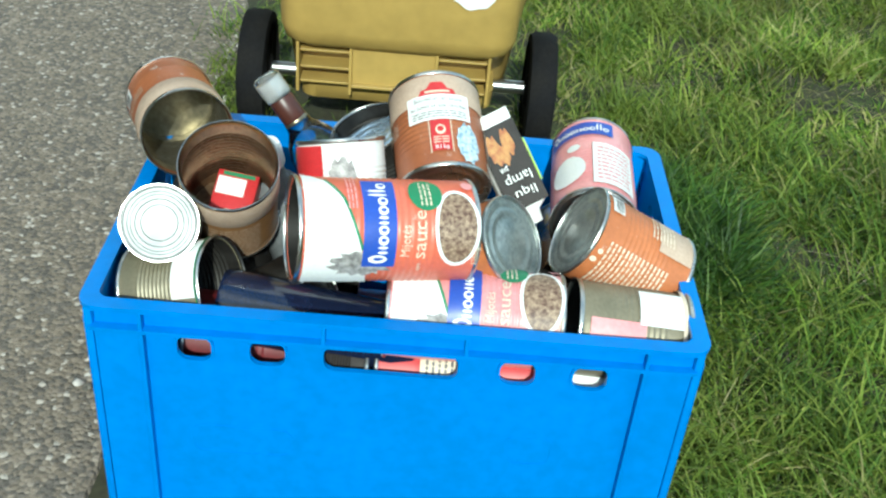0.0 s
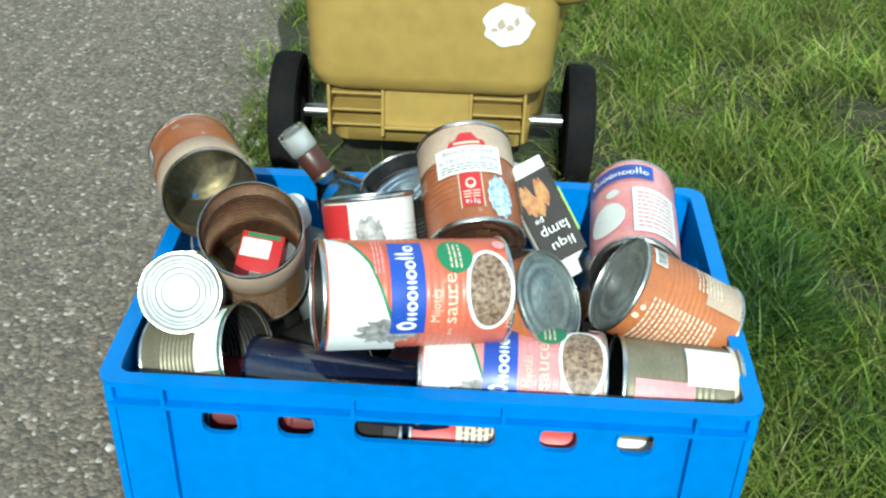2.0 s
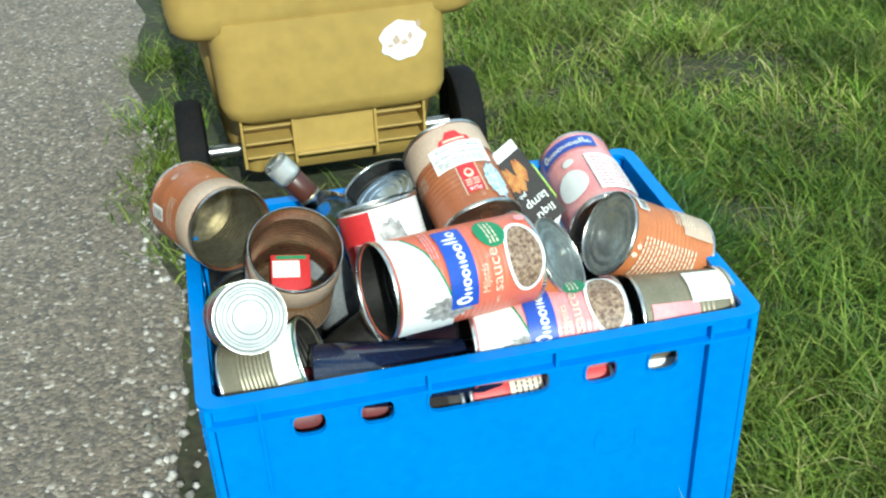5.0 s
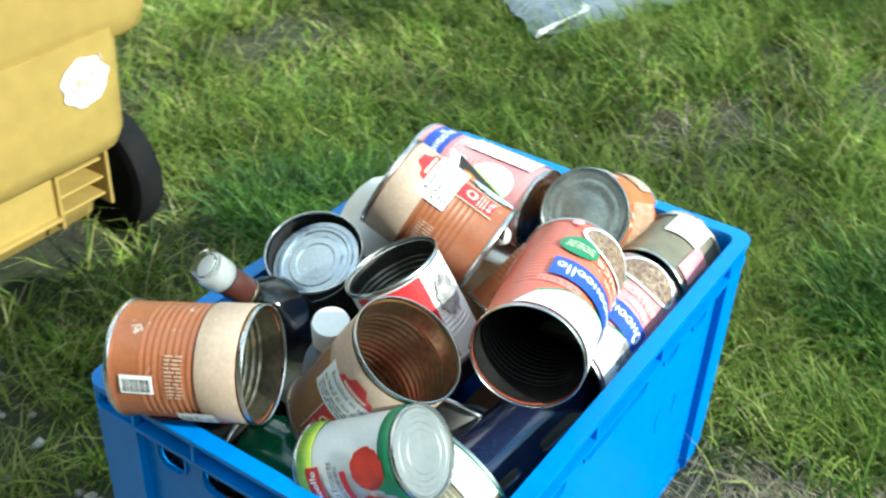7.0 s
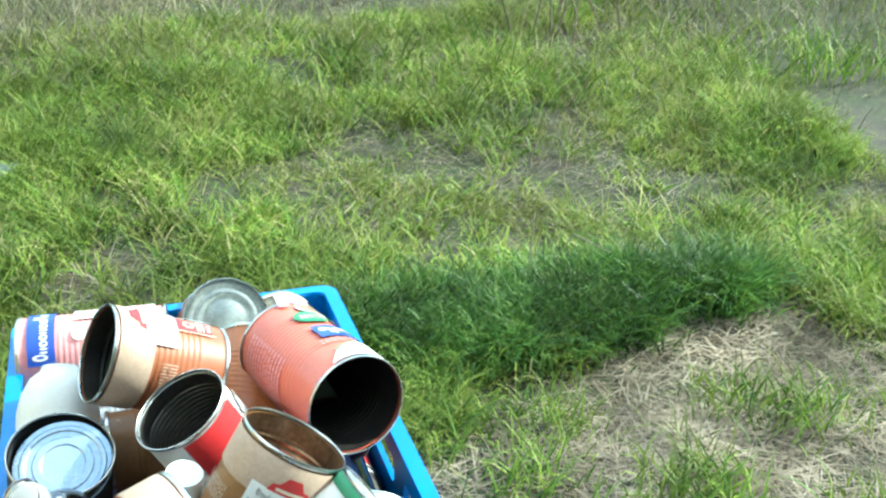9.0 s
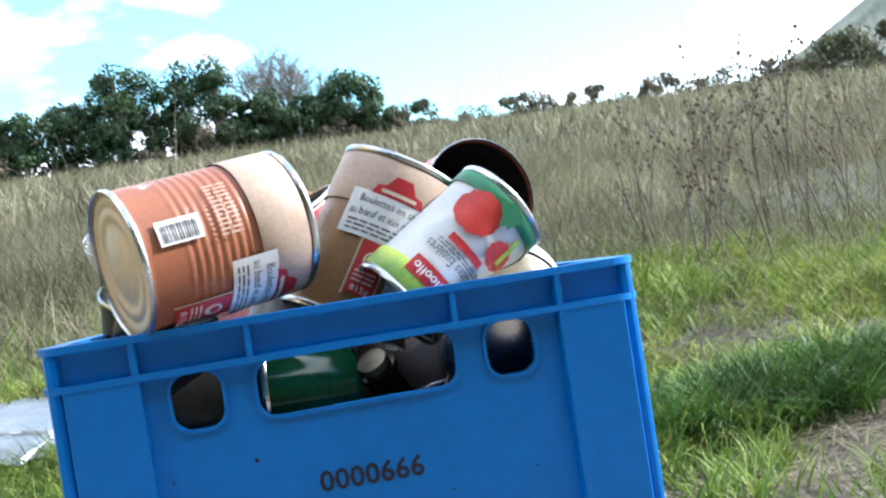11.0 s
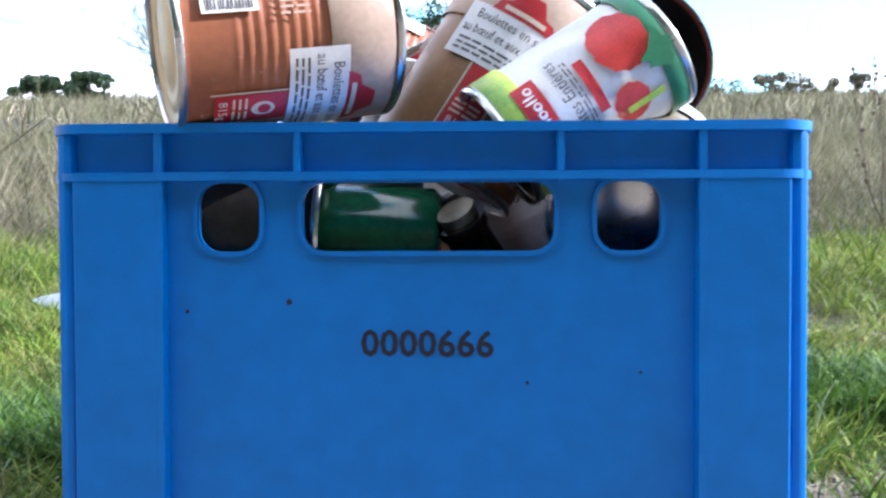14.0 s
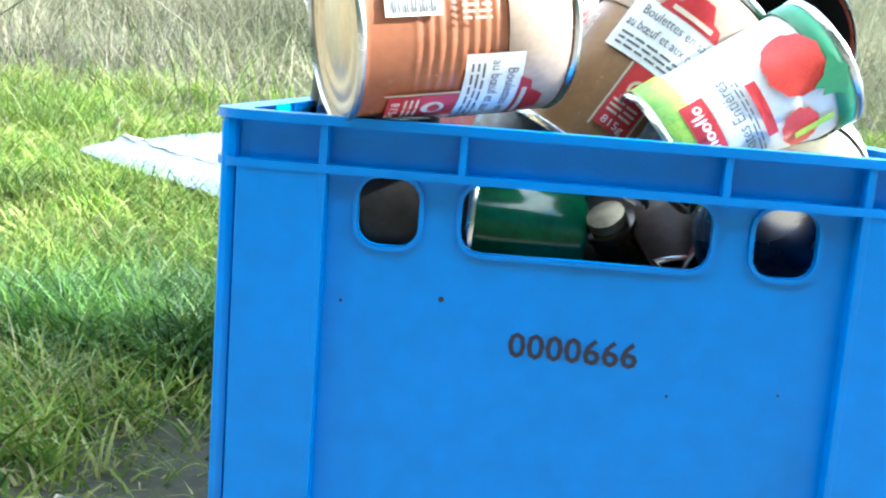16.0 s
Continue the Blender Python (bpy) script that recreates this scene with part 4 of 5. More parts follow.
TINS = "empty food tins heaped in the crate"
# the orange-brown tin across the far corner of the short side
C, R_, L_ = tin("food_tin", (-0.288, 0.135, 0.3745), (-0.242, 0.025, 0.391), (-0.50, -0.15, -0.85), "brown-labelled empty food tin lying on the crate's corner, gold lacquer inside", wrap="brown", inside="tin_gold", end="tin_pale", group=TINS)
meatball_label(C, R_, L_)
barcode(C, R_, -0.062, L_ * 0.24, 1, w=0.016, h=0.029, upright=True)
# upright open tin with a red carton inside
C, R_, L_ = tin("food_tin", (-0.190, -0.008, 0.310), (-0.179, -0.076, 0.417), (-0.95, 0.12, -0.10), "open food tin with brown label standing tilted, red carton inside", wrap="olive", inside="tin_rust", group=TINS, ribs=False)
meatball_label(C, R_, L_)
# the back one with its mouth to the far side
C, R_, L_ = tin("food_tin", (0.036, -0.020, 0.372), (0.017, 0.089, 0.424), (0.06, -0.8, 0.45), "brown-labelled open food tin leaning on the heap", wrap="brown", inside="tin_shade", group=TINS)
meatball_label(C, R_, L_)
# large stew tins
C, R_, L_ = tin("large_food_tin", (0.059, -0.103, 0.379), (-0.108, -0.147, 0.395), (0.03, -0.72, 0.69), "large empty stew tin with salmon-red label on top of the heap", wrap="salmon", inside="tin_shade", group=TINS, r=0.0505)
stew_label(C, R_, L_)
C, R_, L_ = tin("large_food_tin", (0.161, -0.133, 0.296), (-0.014, -0.133, 0.298), (0, -0.30, 0.95), "large stew tin lying inside along the crate's wall", wrap="pink", inside="tin_shade", group=TINS)
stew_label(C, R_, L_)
C, R_, L_ = tin("large_food_tin", (0.205, 0.012, 0.322), (0.216, 0.180, 0.322), (-0.35, -0.3, 0.9), "large pink-labelled stew tin lying along the far end", wrap="pink", inside="tin_shade", opened=False, group=TINS)
printed(C, R_, [("name_plate", "blue", rect(-0.045, 0.035, L_ * 0.74, L_ * 0.92), 0.0012),                 ("pale_panel", "white", rect(0.01, 0.06, L_ * 0.08, L_ * 0.62), 0.0012), ("pale_panel", "white", oval(-0.02, L_ * 0.30, 0.022, 0.03), 0.0012), ("seal", "white", oval(-0.012, L_ * 0.58, 0.008, 0.008), 0.0015)])
strokes(C, R_, -0.040, 0.030, L_ * 0.785, L_ * 0.84, L_ * 0.89, "white", 0.0016)
text_bars(C, R_, 0.015, 0.055, L_ * 0.12, L_ * 0.58, 9, "pink", 12, off=0.0016)
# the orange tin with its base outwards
C, R_, L_ = tin("food_tin", (0.176, -0.054, 0.360), (0.279, -0.050, 0.303), (0.1, -0.80, 0.45), "orange-labelled food tin with fine white print, dull base showing", wrap="orange", inside="tin_shade", end="lid_dark", group=TINS)
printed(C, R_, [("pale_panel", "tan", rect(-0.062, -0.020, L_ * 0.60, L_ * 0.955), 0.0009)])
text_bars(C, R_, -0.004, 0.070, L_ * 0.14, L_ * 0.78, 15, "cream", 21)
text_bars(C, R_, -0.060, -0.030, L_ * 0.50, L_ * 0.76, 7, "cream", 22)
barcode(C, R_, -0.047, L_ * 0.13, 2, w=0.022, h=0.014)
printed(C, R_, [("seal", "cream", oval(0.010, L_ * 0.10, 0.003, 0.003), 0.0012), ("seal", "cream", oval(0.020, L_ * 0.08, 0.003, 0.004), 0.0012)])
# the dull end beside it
C, R_, L_ = tin("food_tin", (0.024, -0.046, 0.294), (0.109, -0.088, 0.361), (0, 0, 1), "brown food tin wedged under the heap, dull ringed end", wrap="orange", inside="tin_shade", end="lid_dark", opened=False, group=TINS, r=0.048)
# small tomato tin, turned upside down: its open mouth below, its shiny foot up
C, R_, L_ = tin("tomato_tin", (-0.236, -0.133, 0.3795), (-0.250, -0.043, 0.320), (-0.93, -0.30, 0.05), "small tomato tin with white and green label, shiny end up", wrap="white", inside="tin_shade", end="lid_white", opened=True, r=0.0375, group=TINS, ribs=False)
part("green_band", patch_band(R_, 0.0005, 0.005, L_ * 0.15), M["green"], C)
part("leaf_band", patch_band(R_, 0.0005, L_ * 0.80, L_ - 0.005), M["lime"], C)
printed(C, R_, [
    ("star", "red", oval(0.0, L_ * 0.90, 0.004, 0.004, 10, 0.3), 0.0013),
    ("tomato", "tomato", oval(0.016, L_ * 0.27, 0.0175, 0.0165, wobble=0.05), 0.0011), ("tomato", "tomato", oval(-0.017, L_ * 0.36, 0.011, 0.011, wobble=0.05), 0.0011),
    ("tag", "red", rect(-0.012, 0.018, L_ * 0.475, L_ * 0.53), 0.0014), ("leaf", "green", oval(0.0, L_ * 0.11, 0.010, 0.006, 14, 0.4), 0.0018), ("leaf", "green", oval(-0.002, L_ * 0.14, 0.006, 0.009, 14, 0.35), 0.0019),
    ("stalk", "lime", rect(-0.022, -0.018, L_ * 0.18, L_ * 0.40), 0.0015)])
printed(C, R_, [("name_plate", "red", rect(-0.026, 0.024, L_ * 0.73, L_ * 0.86), 0.0012)])
strokes(C, R_, -0.023, 0.021, L_ * 0.765, L_ * 0.81, L_ * 0.84, "white", 0.0016, plate="red")
words(C, R_, "Tomates Entières", 0.0105, 0.0, L_ * 0.635, "print", width=0.052)
text_bars(C, R_, -0.022, 0.022, L_ * 0.55, L_ * 0.59, 2, "print", 31)
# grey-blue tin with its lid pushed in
C, R_, L_ = tin("food_tin", (-0.018, 0.142, 0.262), (-0.055, 0.130, 0.360), (0, -1, 0), "open grey tin with a loose ringed lid pushed in", wrap="tin_shade", inside="tin_shade", group=TINS)
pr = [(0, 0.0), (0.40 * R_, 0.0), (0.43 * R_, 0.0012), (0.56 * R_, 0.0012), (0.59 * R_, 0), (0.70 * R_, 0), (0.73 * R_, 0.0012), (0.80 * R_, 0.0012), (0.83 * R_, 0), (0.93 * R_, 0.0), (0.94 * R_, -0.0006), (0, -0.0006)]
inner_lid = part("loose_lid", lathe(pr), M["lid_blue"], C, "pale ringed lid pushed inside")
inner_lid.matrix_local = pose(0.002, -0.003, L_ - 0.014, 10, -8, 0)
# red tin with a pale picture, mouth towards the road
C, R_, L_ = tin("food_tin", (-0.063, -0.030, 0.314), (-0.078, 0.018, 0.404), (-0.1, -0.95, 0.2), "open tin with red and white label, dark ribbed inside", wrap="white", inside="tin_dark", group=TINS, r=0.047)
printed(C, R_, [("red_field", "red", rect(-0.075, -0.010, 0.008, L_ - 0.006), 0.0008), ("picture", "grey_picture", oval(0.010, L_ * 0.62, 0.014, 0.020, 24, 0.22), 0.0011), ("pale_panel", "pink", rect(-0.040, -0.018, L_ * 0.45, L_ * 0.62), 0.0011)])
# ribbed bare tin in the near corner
C, R_, L_ = tin("food_tin", (-0.262, -0.118, 0.282), (-0.176, -0.134, 0.312), (0, -0.5, 0.8), "bare ribbed tin with grey paper and white patch", wrap="grey_label", inside="tin_shade", group=TINS)
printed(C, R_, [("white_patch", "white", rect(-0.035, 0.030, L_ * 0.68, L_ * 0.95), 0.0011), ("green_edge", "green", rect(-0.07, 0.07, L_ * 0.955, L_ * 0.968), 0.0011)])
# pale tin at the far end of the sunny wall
C, R_, L_ = tin("food_tin", (0.286, -0.131, 0.284), (0.171, -0.133, 0.294), (0, -0.45, 0.9), "grey-labelled tin lying against the crate's wall", wrap="grey_label", inside="tin_shade", group=TINS)
printed(C, R_, [("white_patch", "white", rect(-0.012, 0.030, L_ * 0.10, L_ * 0.48), 0.0011), ("pale_band", "cream", rect(-0.05, 0.06, L_ * 0.06, L_ * 0.10), 0.0010), ("pink_patch", "pink", rect(-0.034, -0.010, L_ * 0.42, L_ * 0.90), 0.0010)])
# tins deeper in the heap, seen between the others and through the hand holes
deep = [((-0.10, -0.115, 0.225), (-0.215, -0.112, 0.225), "wine_red", (0, -1, 0.2), "red tin deep in the crate behind the hand holes"),
        ((-0.025, -0.137, 0.215), (-0.090, -0.137, 0.215), "black", (0, -1, 0), "dark tin deep in the crate"),
        ((0.143, -0.134, 0.218), (-0.020, -0.134, 0.218), "red", (0, -1, 0), "red and cream tin deep in the crate"),
        ((0.272, -0.132, 0.216), (0.152, -0.132, 0.216), "white", (0, -1, 0), "white tin deep in the crate"),
        ((-0.085, -0.060, 0.262), (-0.175, -0.070, 0.205), "tin_shade", (0, -1, 0.5), "tin under the heap, near-black colour for shade"),
        ((0.10, 0.10, 0.24), (0.10, -0.02, 0.24), "olive", (0, 0, 1), "brown tin under the heap"),
        ((0.20, 0.03, 0.22), (0.20, 0.15, 0.22), "tin", (0, 0, 1), "bare tin under the heap"),
        ((-0.10, 0.03, 0.20), (-0.10, 0.15, 0.20), "grey_label", (0, 0, 1), "grey tin under the heap"),
        ((-0.20, 0.08, 0.205), (-0.20, -0.04, 0.205), "tin_shade", (0, 0, 1), "tin under the heap, coloured dark as in shade"),
        ((-0.232, 0.06, 0.262), (-0.232, 0.160, 0.266), "tin_shade", (0, 0, 1), "tin below the corner tin, coloured dark for shade"),
        ((-0.245, -0.125, 0.205), (-0.13, -0.135, 0.115), "tin_shade", (-1, 0, 0), "tin behind the short side's hand hole, shade in its dark colour")]
# ends, insides and some wraps carry the heap's shade in their near-black colour
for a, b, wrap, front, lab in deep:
    C, R_, L_ = tin("food_tin", a, b, front, lab, wrap=wrap, inside="tin_shade", end="tin_shade", group=TINS, r=0.0485, ribs=wrap not in ("tin_shade", "dark_blue"))
    if "cream" in lab:
        printed(C, R_, [("cream_field", "cream", rect(0.012, 0.075, L_ * 0.45, L_ * 0.72), 0.0008)])
        text_bars(C, R_, 0.016, 0.06, L_ * 0.47, L_ * 0.70, 6, "print", 41)
    if wrap == "white":
        printed(C, R_, [("picture", "grey_picture", oval(0.0, L_ * 0.5, 0.02, 0.016, 24, 0.3), 0.0010)])
# lower layer that carries the heap
for i, (a, b, wrap) in enumerate((((-0.23, -0.13, 0.062), (-0.11, -0.13, 0.062), "brown"), ((-0.08, -0.13, 0.062), (0.04, -0.13, 0.062), "grey_label"), ((0.08, -0.13, 0.062), (0.20, -0.13, 0.062), "salmon"),
                                  ((-0.23, 0.0, 0.062), (-0.11, 0.0, 0.062), "white"), ((-0.08, 0.0, 0.062), (0.04, 0.0, 0.062), "orange"), ((0.08, 0.0, 0.062), (0.20, 0.0, 0.062), "olive"),
                                  ((-0.23, 0.13, 0.062), (-0.11, 0.13, 0.062), "red"), ((-0.08, 0.13, 0.062), (0.04, 0.13, 0.062), "pink"), ((0.08, 0.13, 0.062), (0.20, 0.13, 0.062), "brown"))):
    tin("food_tin", a, b, (0, 0, 1), "food tin at the bottom of the crate", wrap=wrap, inside="tin_shade", group=TINS, r=0.0485, ribs=False)

# the red carton in the open tin
carton = thing("carton", tin_pose((-0.1885, -0.014, 0.321), (-0.1815, -0.062, 0.393), (0.3, -0.6, 0.7)) @ pose(0, 0, 0, 0, 0, 20), "small red printed carton stuffed into an open tin", "carton")
part("carton_body", box(bmesh.new(), -0.022, 0.022, -0.034, 0.034, -0.005, 0.030, 0.0012), M["red"], carton)
for n_, m_, x0, x1, y0, y1 in (("white_panel", "white", -0.020, 0.010, 0.006, 0.026), ("badge", "green", -0.016, 0.018, 0.028, 0.0325), ("emblem", "cream", -0.006, 0.008, -0.024, -0.010)):
    part(n_, box(bmesh.new(), x0, x1, y0, y1, 0.0298, 0.0306), M[m_], carton, smooth=0)


# ---- bottles ----
def bottle(name, foot, mouth, profile, mat, label, front=(0, 0, 1)):
    ob = thing(name, tin_pose(foot, mouth, front), label, "bottle")
    part("glass_body", lathe(profile, 36), M[mat], ob, smooth=0.9)
    return ob


# clear bottle with a brown neck label and a ribbed clear cap
a, b = Vector((-0.065, 0.118, 0.258)), Vector((-0.179, 0.153, 0.401))
bo = bottle("glass_bottle", a, b, [(0, 0.002), (0.030, 0.0), (0.034, 0.004), (0.035, 0.02), (0.035, 0.075), (0.033, 0.09), (0.026, 0.105), (0.0165, 0.118), (0.0145, 0.13), (0.0140, 0.165)], "clear", "clear glass bottle with brown neck label and clear stopper leaning out")
part("neck_label", patch_band(0.0146, 0.0002, 0.128, 0.158, 32), M["maroon"], bo, "dark brown paper neck label")
part("gold_ring", patch_band(0.0152, 0.0002, 0.124, 0.128, 32), M["tin_gold"], bo)
part("stopper", lathe([(0.0145, 0.158), (0.0165, 0.160), (0.0170, 0.178), (0.0165, 0.188), (0.013, 0.190), (0.012, 0.184), (0, 0.184)], 20), M["clear"], bo, "ribbed clear plastic stopper", smooth=0.3)
part("stopper_core", lathe([(0, 0.160), (0.0125, 0.160), (0.0125, 0.182), (0, 0.182)], 20), M["white_plastic"], bo)
# dark wine bottle lying along the wall
bo = bottle("wine_bottle", (-0.185, -0.118, 0.272), (0.105, -0.136, 0.240), [(0, 0.006), (0.024, 0.002), (0.036, 0.004), (0.0375, 0.012), (0.0375, 0.185), (0.034, 0.205), (0.022, 0.228), (0.0145, 0.245), (0.014, 0.285), (0.0155, 0.286), (0.0155, 0.291), (0.011, 0.291), (0.011, 0.27), (0, 0.27)], "dark_blue", "dark blue-black wine bottle lying across the heap")
part("capsule", patch_band(0.0148, 0.0004, 0.238, 0.290, 28), M["maroon"], bo, "dark foil capsule")
# bottles seen through the hand holes of the short side
bo = bottle("green_bottle", (-0.225, -0.005, 0.255), (-0.225, 0.175, 0.262), [(0, 0.006), (0.030, 0.002), (0.034, 0.006), (0.035, 0.05), (0.035, 0.10), (0.030, 0.125), (0.018, 0.145), (0.013, 0.155), (0.013, 0.178), (0, 0.178)], "bottle_green", "green glass bottle inside the crate")
part("screw_cap", lathe([(0.0145, 0.160), (0.0150, 0.162), (0.0150, 0.180), (0, 0.181)], 24), M["white_plastic"], bo)
bo = bottle("brown_bottle", (-0.165, -0.095, 0.150), (-0.255, -0.020, 0.285), [(0, 0.006), (0.026, 0.002), (0.030, 0.006), (0.030, 0.09), (0.024, 0.115), (0.014, 0.135), (0.013, 0.165), (0.015, 0.168), (0.015, 0.174), (0, 0.174)], "dark_brown", "brown glass bottle inside the crate")
# white-capped bottle
part("cork", lathe([(0, 0.166), (0.011, 0.168), (0.011, 0.180), (0, 0.181)], 16), M["tin_gold"], bo)
bo = bottle("white_capped_bottle", (-0.125, 0.045, 0.225), (-0.160, 0.022, 0.385), [(0, 0.002), (0.026, 0.0), (0.030, 0.004), (0.030, 0.095), (0.026, 0.112), (0.015, 0.125), (0.0125, 0.150)], "smoky", "grey plastic bottle with white screw cap")
part("screw_cap", lathe([(0.0165, 0.140), (0.0175, 0.142), (0.0178, 0.162), (0.0165, 0.167), (0, 0.167)], 28), M["white_plastic"], bo, "white ribbed screw cap", smooth=0.4)
# white plastic bottle with teal print at the back
bo = bottle("plastic_bottle", (0.012, 0.148, 0.262), (0.125, 0.125, 0.405), [(0, 0.002), (0.036, 0.0), (0.041, 0.005), (0.042, 0.02), (0.042, 0.090), (0.038, 0.110), (0.030, 0.126), (0.020, 0.134), (0.018, 0.140), (0, 0.140)], "white_plastic", "white plastic bottle with teal lettering marks", front=(-0.5, 0.6, 0.6))
printed(bo, 0.042, [("teal_mark", "teal", [(-0.024, 0.03), (-0.018, 0.03), (-0.008, 0.062), (-0.014, 0.062)], 0.0008), ("teal_mark", "teal", [(-0.004, 0.03), (0.002, 0.03), (0.012, 0.062), (0.006, 0.062)], 0.0008), ("pink_mark", "pink", oval(0.01, 0.018, 0.010, 0.007), 0.0008)])

# lamp-oil pouch: white shoulders, black label with flames
m = tin_pose((0.136, 0.026, 0.322), (0.082, 0.066, 0.405), (0.05, -0.72, 0.62)) @ Matrix.Diagonal((0.86, 0.80, 0.84, 1))
pouch = thing("lamp_oil_bottle", m, "white lamp-oil bottle with black flame label, upside down", "bottle")
bm = bmesh.new()
rings = []
for z, w, d in ((-0.010, 0.012, 0.012), (0.005, 0.014, 0.014), (0.014, 0.026, 0.019), (0.026, 0.031, 0.021), (0.095, 0.031, 0.021), (0.112, 0.030, 0.014), (0.134, 0.0285, 0.004), (0.146, 0.028, 0.002)):
    rings.append([bm.verts.new((y, x, z)) for x, y in [(p, q + (0.0205 - d if z > 0.1 else 0)) for p, q in rounded(-w, w, -d, d, min(w, d) * 0.7, 4)]])
for r0, r1 in zip(rings, rings[1:]):
    for k in range(len(r0)):
        bm.faces.new((r0[k], r0[(k + 1) % len(r0)], r1[(k + 1) % len(r0)], r1[k]))
bm.faces.new(rings[0][::-1])
bm.faces.new(rings[-1])
part("bottle_body", bm, M["white_plastic"], pouch)
part("black_label", box(bmesh.new(), 0.0200, 0.0220, -0.0290, 0.0290, 0.016, 0.130, 0.0005), M["black"], pouch, smooth=0)
part("green_corner", box(bmesh.new(), 0.0190, 0.0214, 0.0285, 0.0318, 0.040, 0.100, 0.0005), M["lime"], pouch, smooth=0)
for y0, z0, a_, b_ in ((-0.013, 0.100, 0.009, 0.020), (0.008, 0.104, 0.008, 0.018), (-0.003, 0.090, 0.007, 0.014)):
    bm = bmesh.new()
    f = bm.faces.new([bm.verts.new((0.0222 + 0.02 * b_, y, z)) for y, z in oval(y0, z0, a_, b_, 18, 0.2)])
    part("flame", bm, M["flame"], pouch, smooth=0)
for text, size, y0, z0, wd in (("lamp", 0.019, 0.002, 0.054, 0.040), ("liqu", 0.017, 0.004, 0.034, 0.032), ("pe", 0.012, -0.012, 0.071, 0.012)):
    vs, fs, w = flat_text(text, size)
    kk = wd / w
    # the bottle stands on its head, so the words do too
    part("lettering", raw("lettering", [(0.0226, y0 - (x - w / 2) * kk, z0 - (y - size * 0.35)) for x, y in vs], fs, M["white"]), None, pouch)


# ---- the wheeled bin ----
refuse_bin = thing("wheeled_bin", pose(-0.045, 0, 0), "yellow plastic wheeled refuse bin with worn round sticker", "bin")


def loft(sections, r=0.05, k=5):
    """A closed body through rounded rectangles: (z, half width, y back, y front)."""
    bm = bmesh.new()
    rings = []
    for z, hw, y0, y1 in sections:
        rr = min(r, hw * 0.9, (y1 - y0) * 0.45)
        rings.append([bm.verts.new((x, y, z)) for x, y in rounded(-hw, hw, y0, y1, rr, k)])
    for a, b in zip(rings, rings[1:]):
        for i in range(len(a)):
            j = (i + 1) % len(a)
            bm.faces.new((a[i], a[j], b[j], b[i]))
    bm.faces.new(rings[0][::-1])
    bm.faces.new(rings[-1])
    return bm


part("upper_body", loft([(0.367, 0.222, 0.655, 1.10), (0.372, 0.239, 0.638, 1.12), (0.387, 0.249, 0.624, 1.14), (0.415, 0.253, 0.619, 1.145), (0.90, 0.264, 0.585, 1.175)], 0.045), M["bin"], refuse_bin, smooth=0.9)
part("lower_body", loft([(0.075, 0.165, 0.80, 1.07), (0.095, 0.185, 0.775, 1.09), (0.385, 0.218, 0.70, 1.12)], 0.04), M["bin"], refuse_bin, smooth=0.9)
part("tub", loft([(0.212, 0.150, 0.665, 0.80), (0.217, 0.170, 0.643, 0.80), (0.230, 0.184, 0.628, 0.80), (0.252, 0.190, 0.622, 0.80), (0.40, 0.194, 0.619, 0.80)], 0.04), M["bin"], refuse_bin, smooth=0.9)
part("foot", loft([(0.098, 0.152, 0.70, 0.83), (0.106, 0.162, 0.684, 0.83), (0.140, 0.164, 0.676, 0.83)], 0.03), M["bin"], refuse_bin, smooth=0.9)
for x in (-0.161, -0.075, 0.065, 0.150):
    part("rib", box(bmesh.new(), x - 0.0025, x + 0.0025, 0.642, 0.73, 0.135, 0.236, 0.001), M["bin"], refuse_bin, smooth=0)
part("axle_plate", box(bmesh.new(), -0.0725, 0.0625, 0.650, 0.655, 0.152, 0.232, 0.001), M["bin"], refuse_bin, smooth=0)
part("axle_plate_edge", box(bmesh.new(), -0.0725, 0.0625, 0.640, 0.6505, 0.149, 0.154, 0.001), M["bin"], refuse_bin, smooth=0)
for x0, x1 in ((-0.158, -0.078), (0.068, 0.147)):
    for z in (0.205, 0.176, 0.150):
        part("ledge", box(bmesh.new(), x0, x1, 0.652, 0.73, z - 0.002, z + 0.002, 0.0008), M["bin"], refuse_bin, smooth=0)
    part("bay_back", box(bmesh.new(), x0, x1, 0.690, 0.70, 0.135, 0.23), M["bin"], refuse_bin, smooth=0)
axle = bmesh.new()
tube(axle, [(-0.27, 0.772, 0.112), (0.27, 0.772, 0.112)], [0.0115, 0.0115], 14)
part("axle", axle, M["steel"], refuse_bin)
for s in (-1, 1):
    prof = [(0.030, -0.020), (0.080, -0.019), (0.086, -0.024), (0.101, -0.022), (0.1045, -0.014), (0.1045, 0.014), (0.101, 0.022), (0.086, 0.024), (0.080, 0.019), (0.030, 0.020)]
    wheel = part("wheel", lathe(prof, 44), M["rubber"], refuse_bin, "black rubber wheel")
    wheel.matrix_local = pose(s * 0.247, 0.772, 0.106, 0, 90, 0)
    part("hub", lathe([(0, -0.026), (0.022, -0.026), (0.032, -0.018), (0.032, 0.018), (0.022, 0.026), (0, 0.026)], 24), M["rubber"], wheel)
    for k in range(5):
        sp = box(bmesh.new(), 0.028, 0.082, -0.006, 0.006, -0.021, 0.021, 0.002)
        bmesh.ops.rotate(sp, verts=sp.verts, matrix=Matrix.Rotation(2 * math.pi * k / 5, 3, "Z"))
        part("spoke", sp, M["rubber"], wheel)
part("rim", loft([(0.885, 0.280, 0.570, 1.19), (0.915, 0.283, 0.567, 1.193)], 0.05), M["bin"], refuse_bin, smooth=0.9)
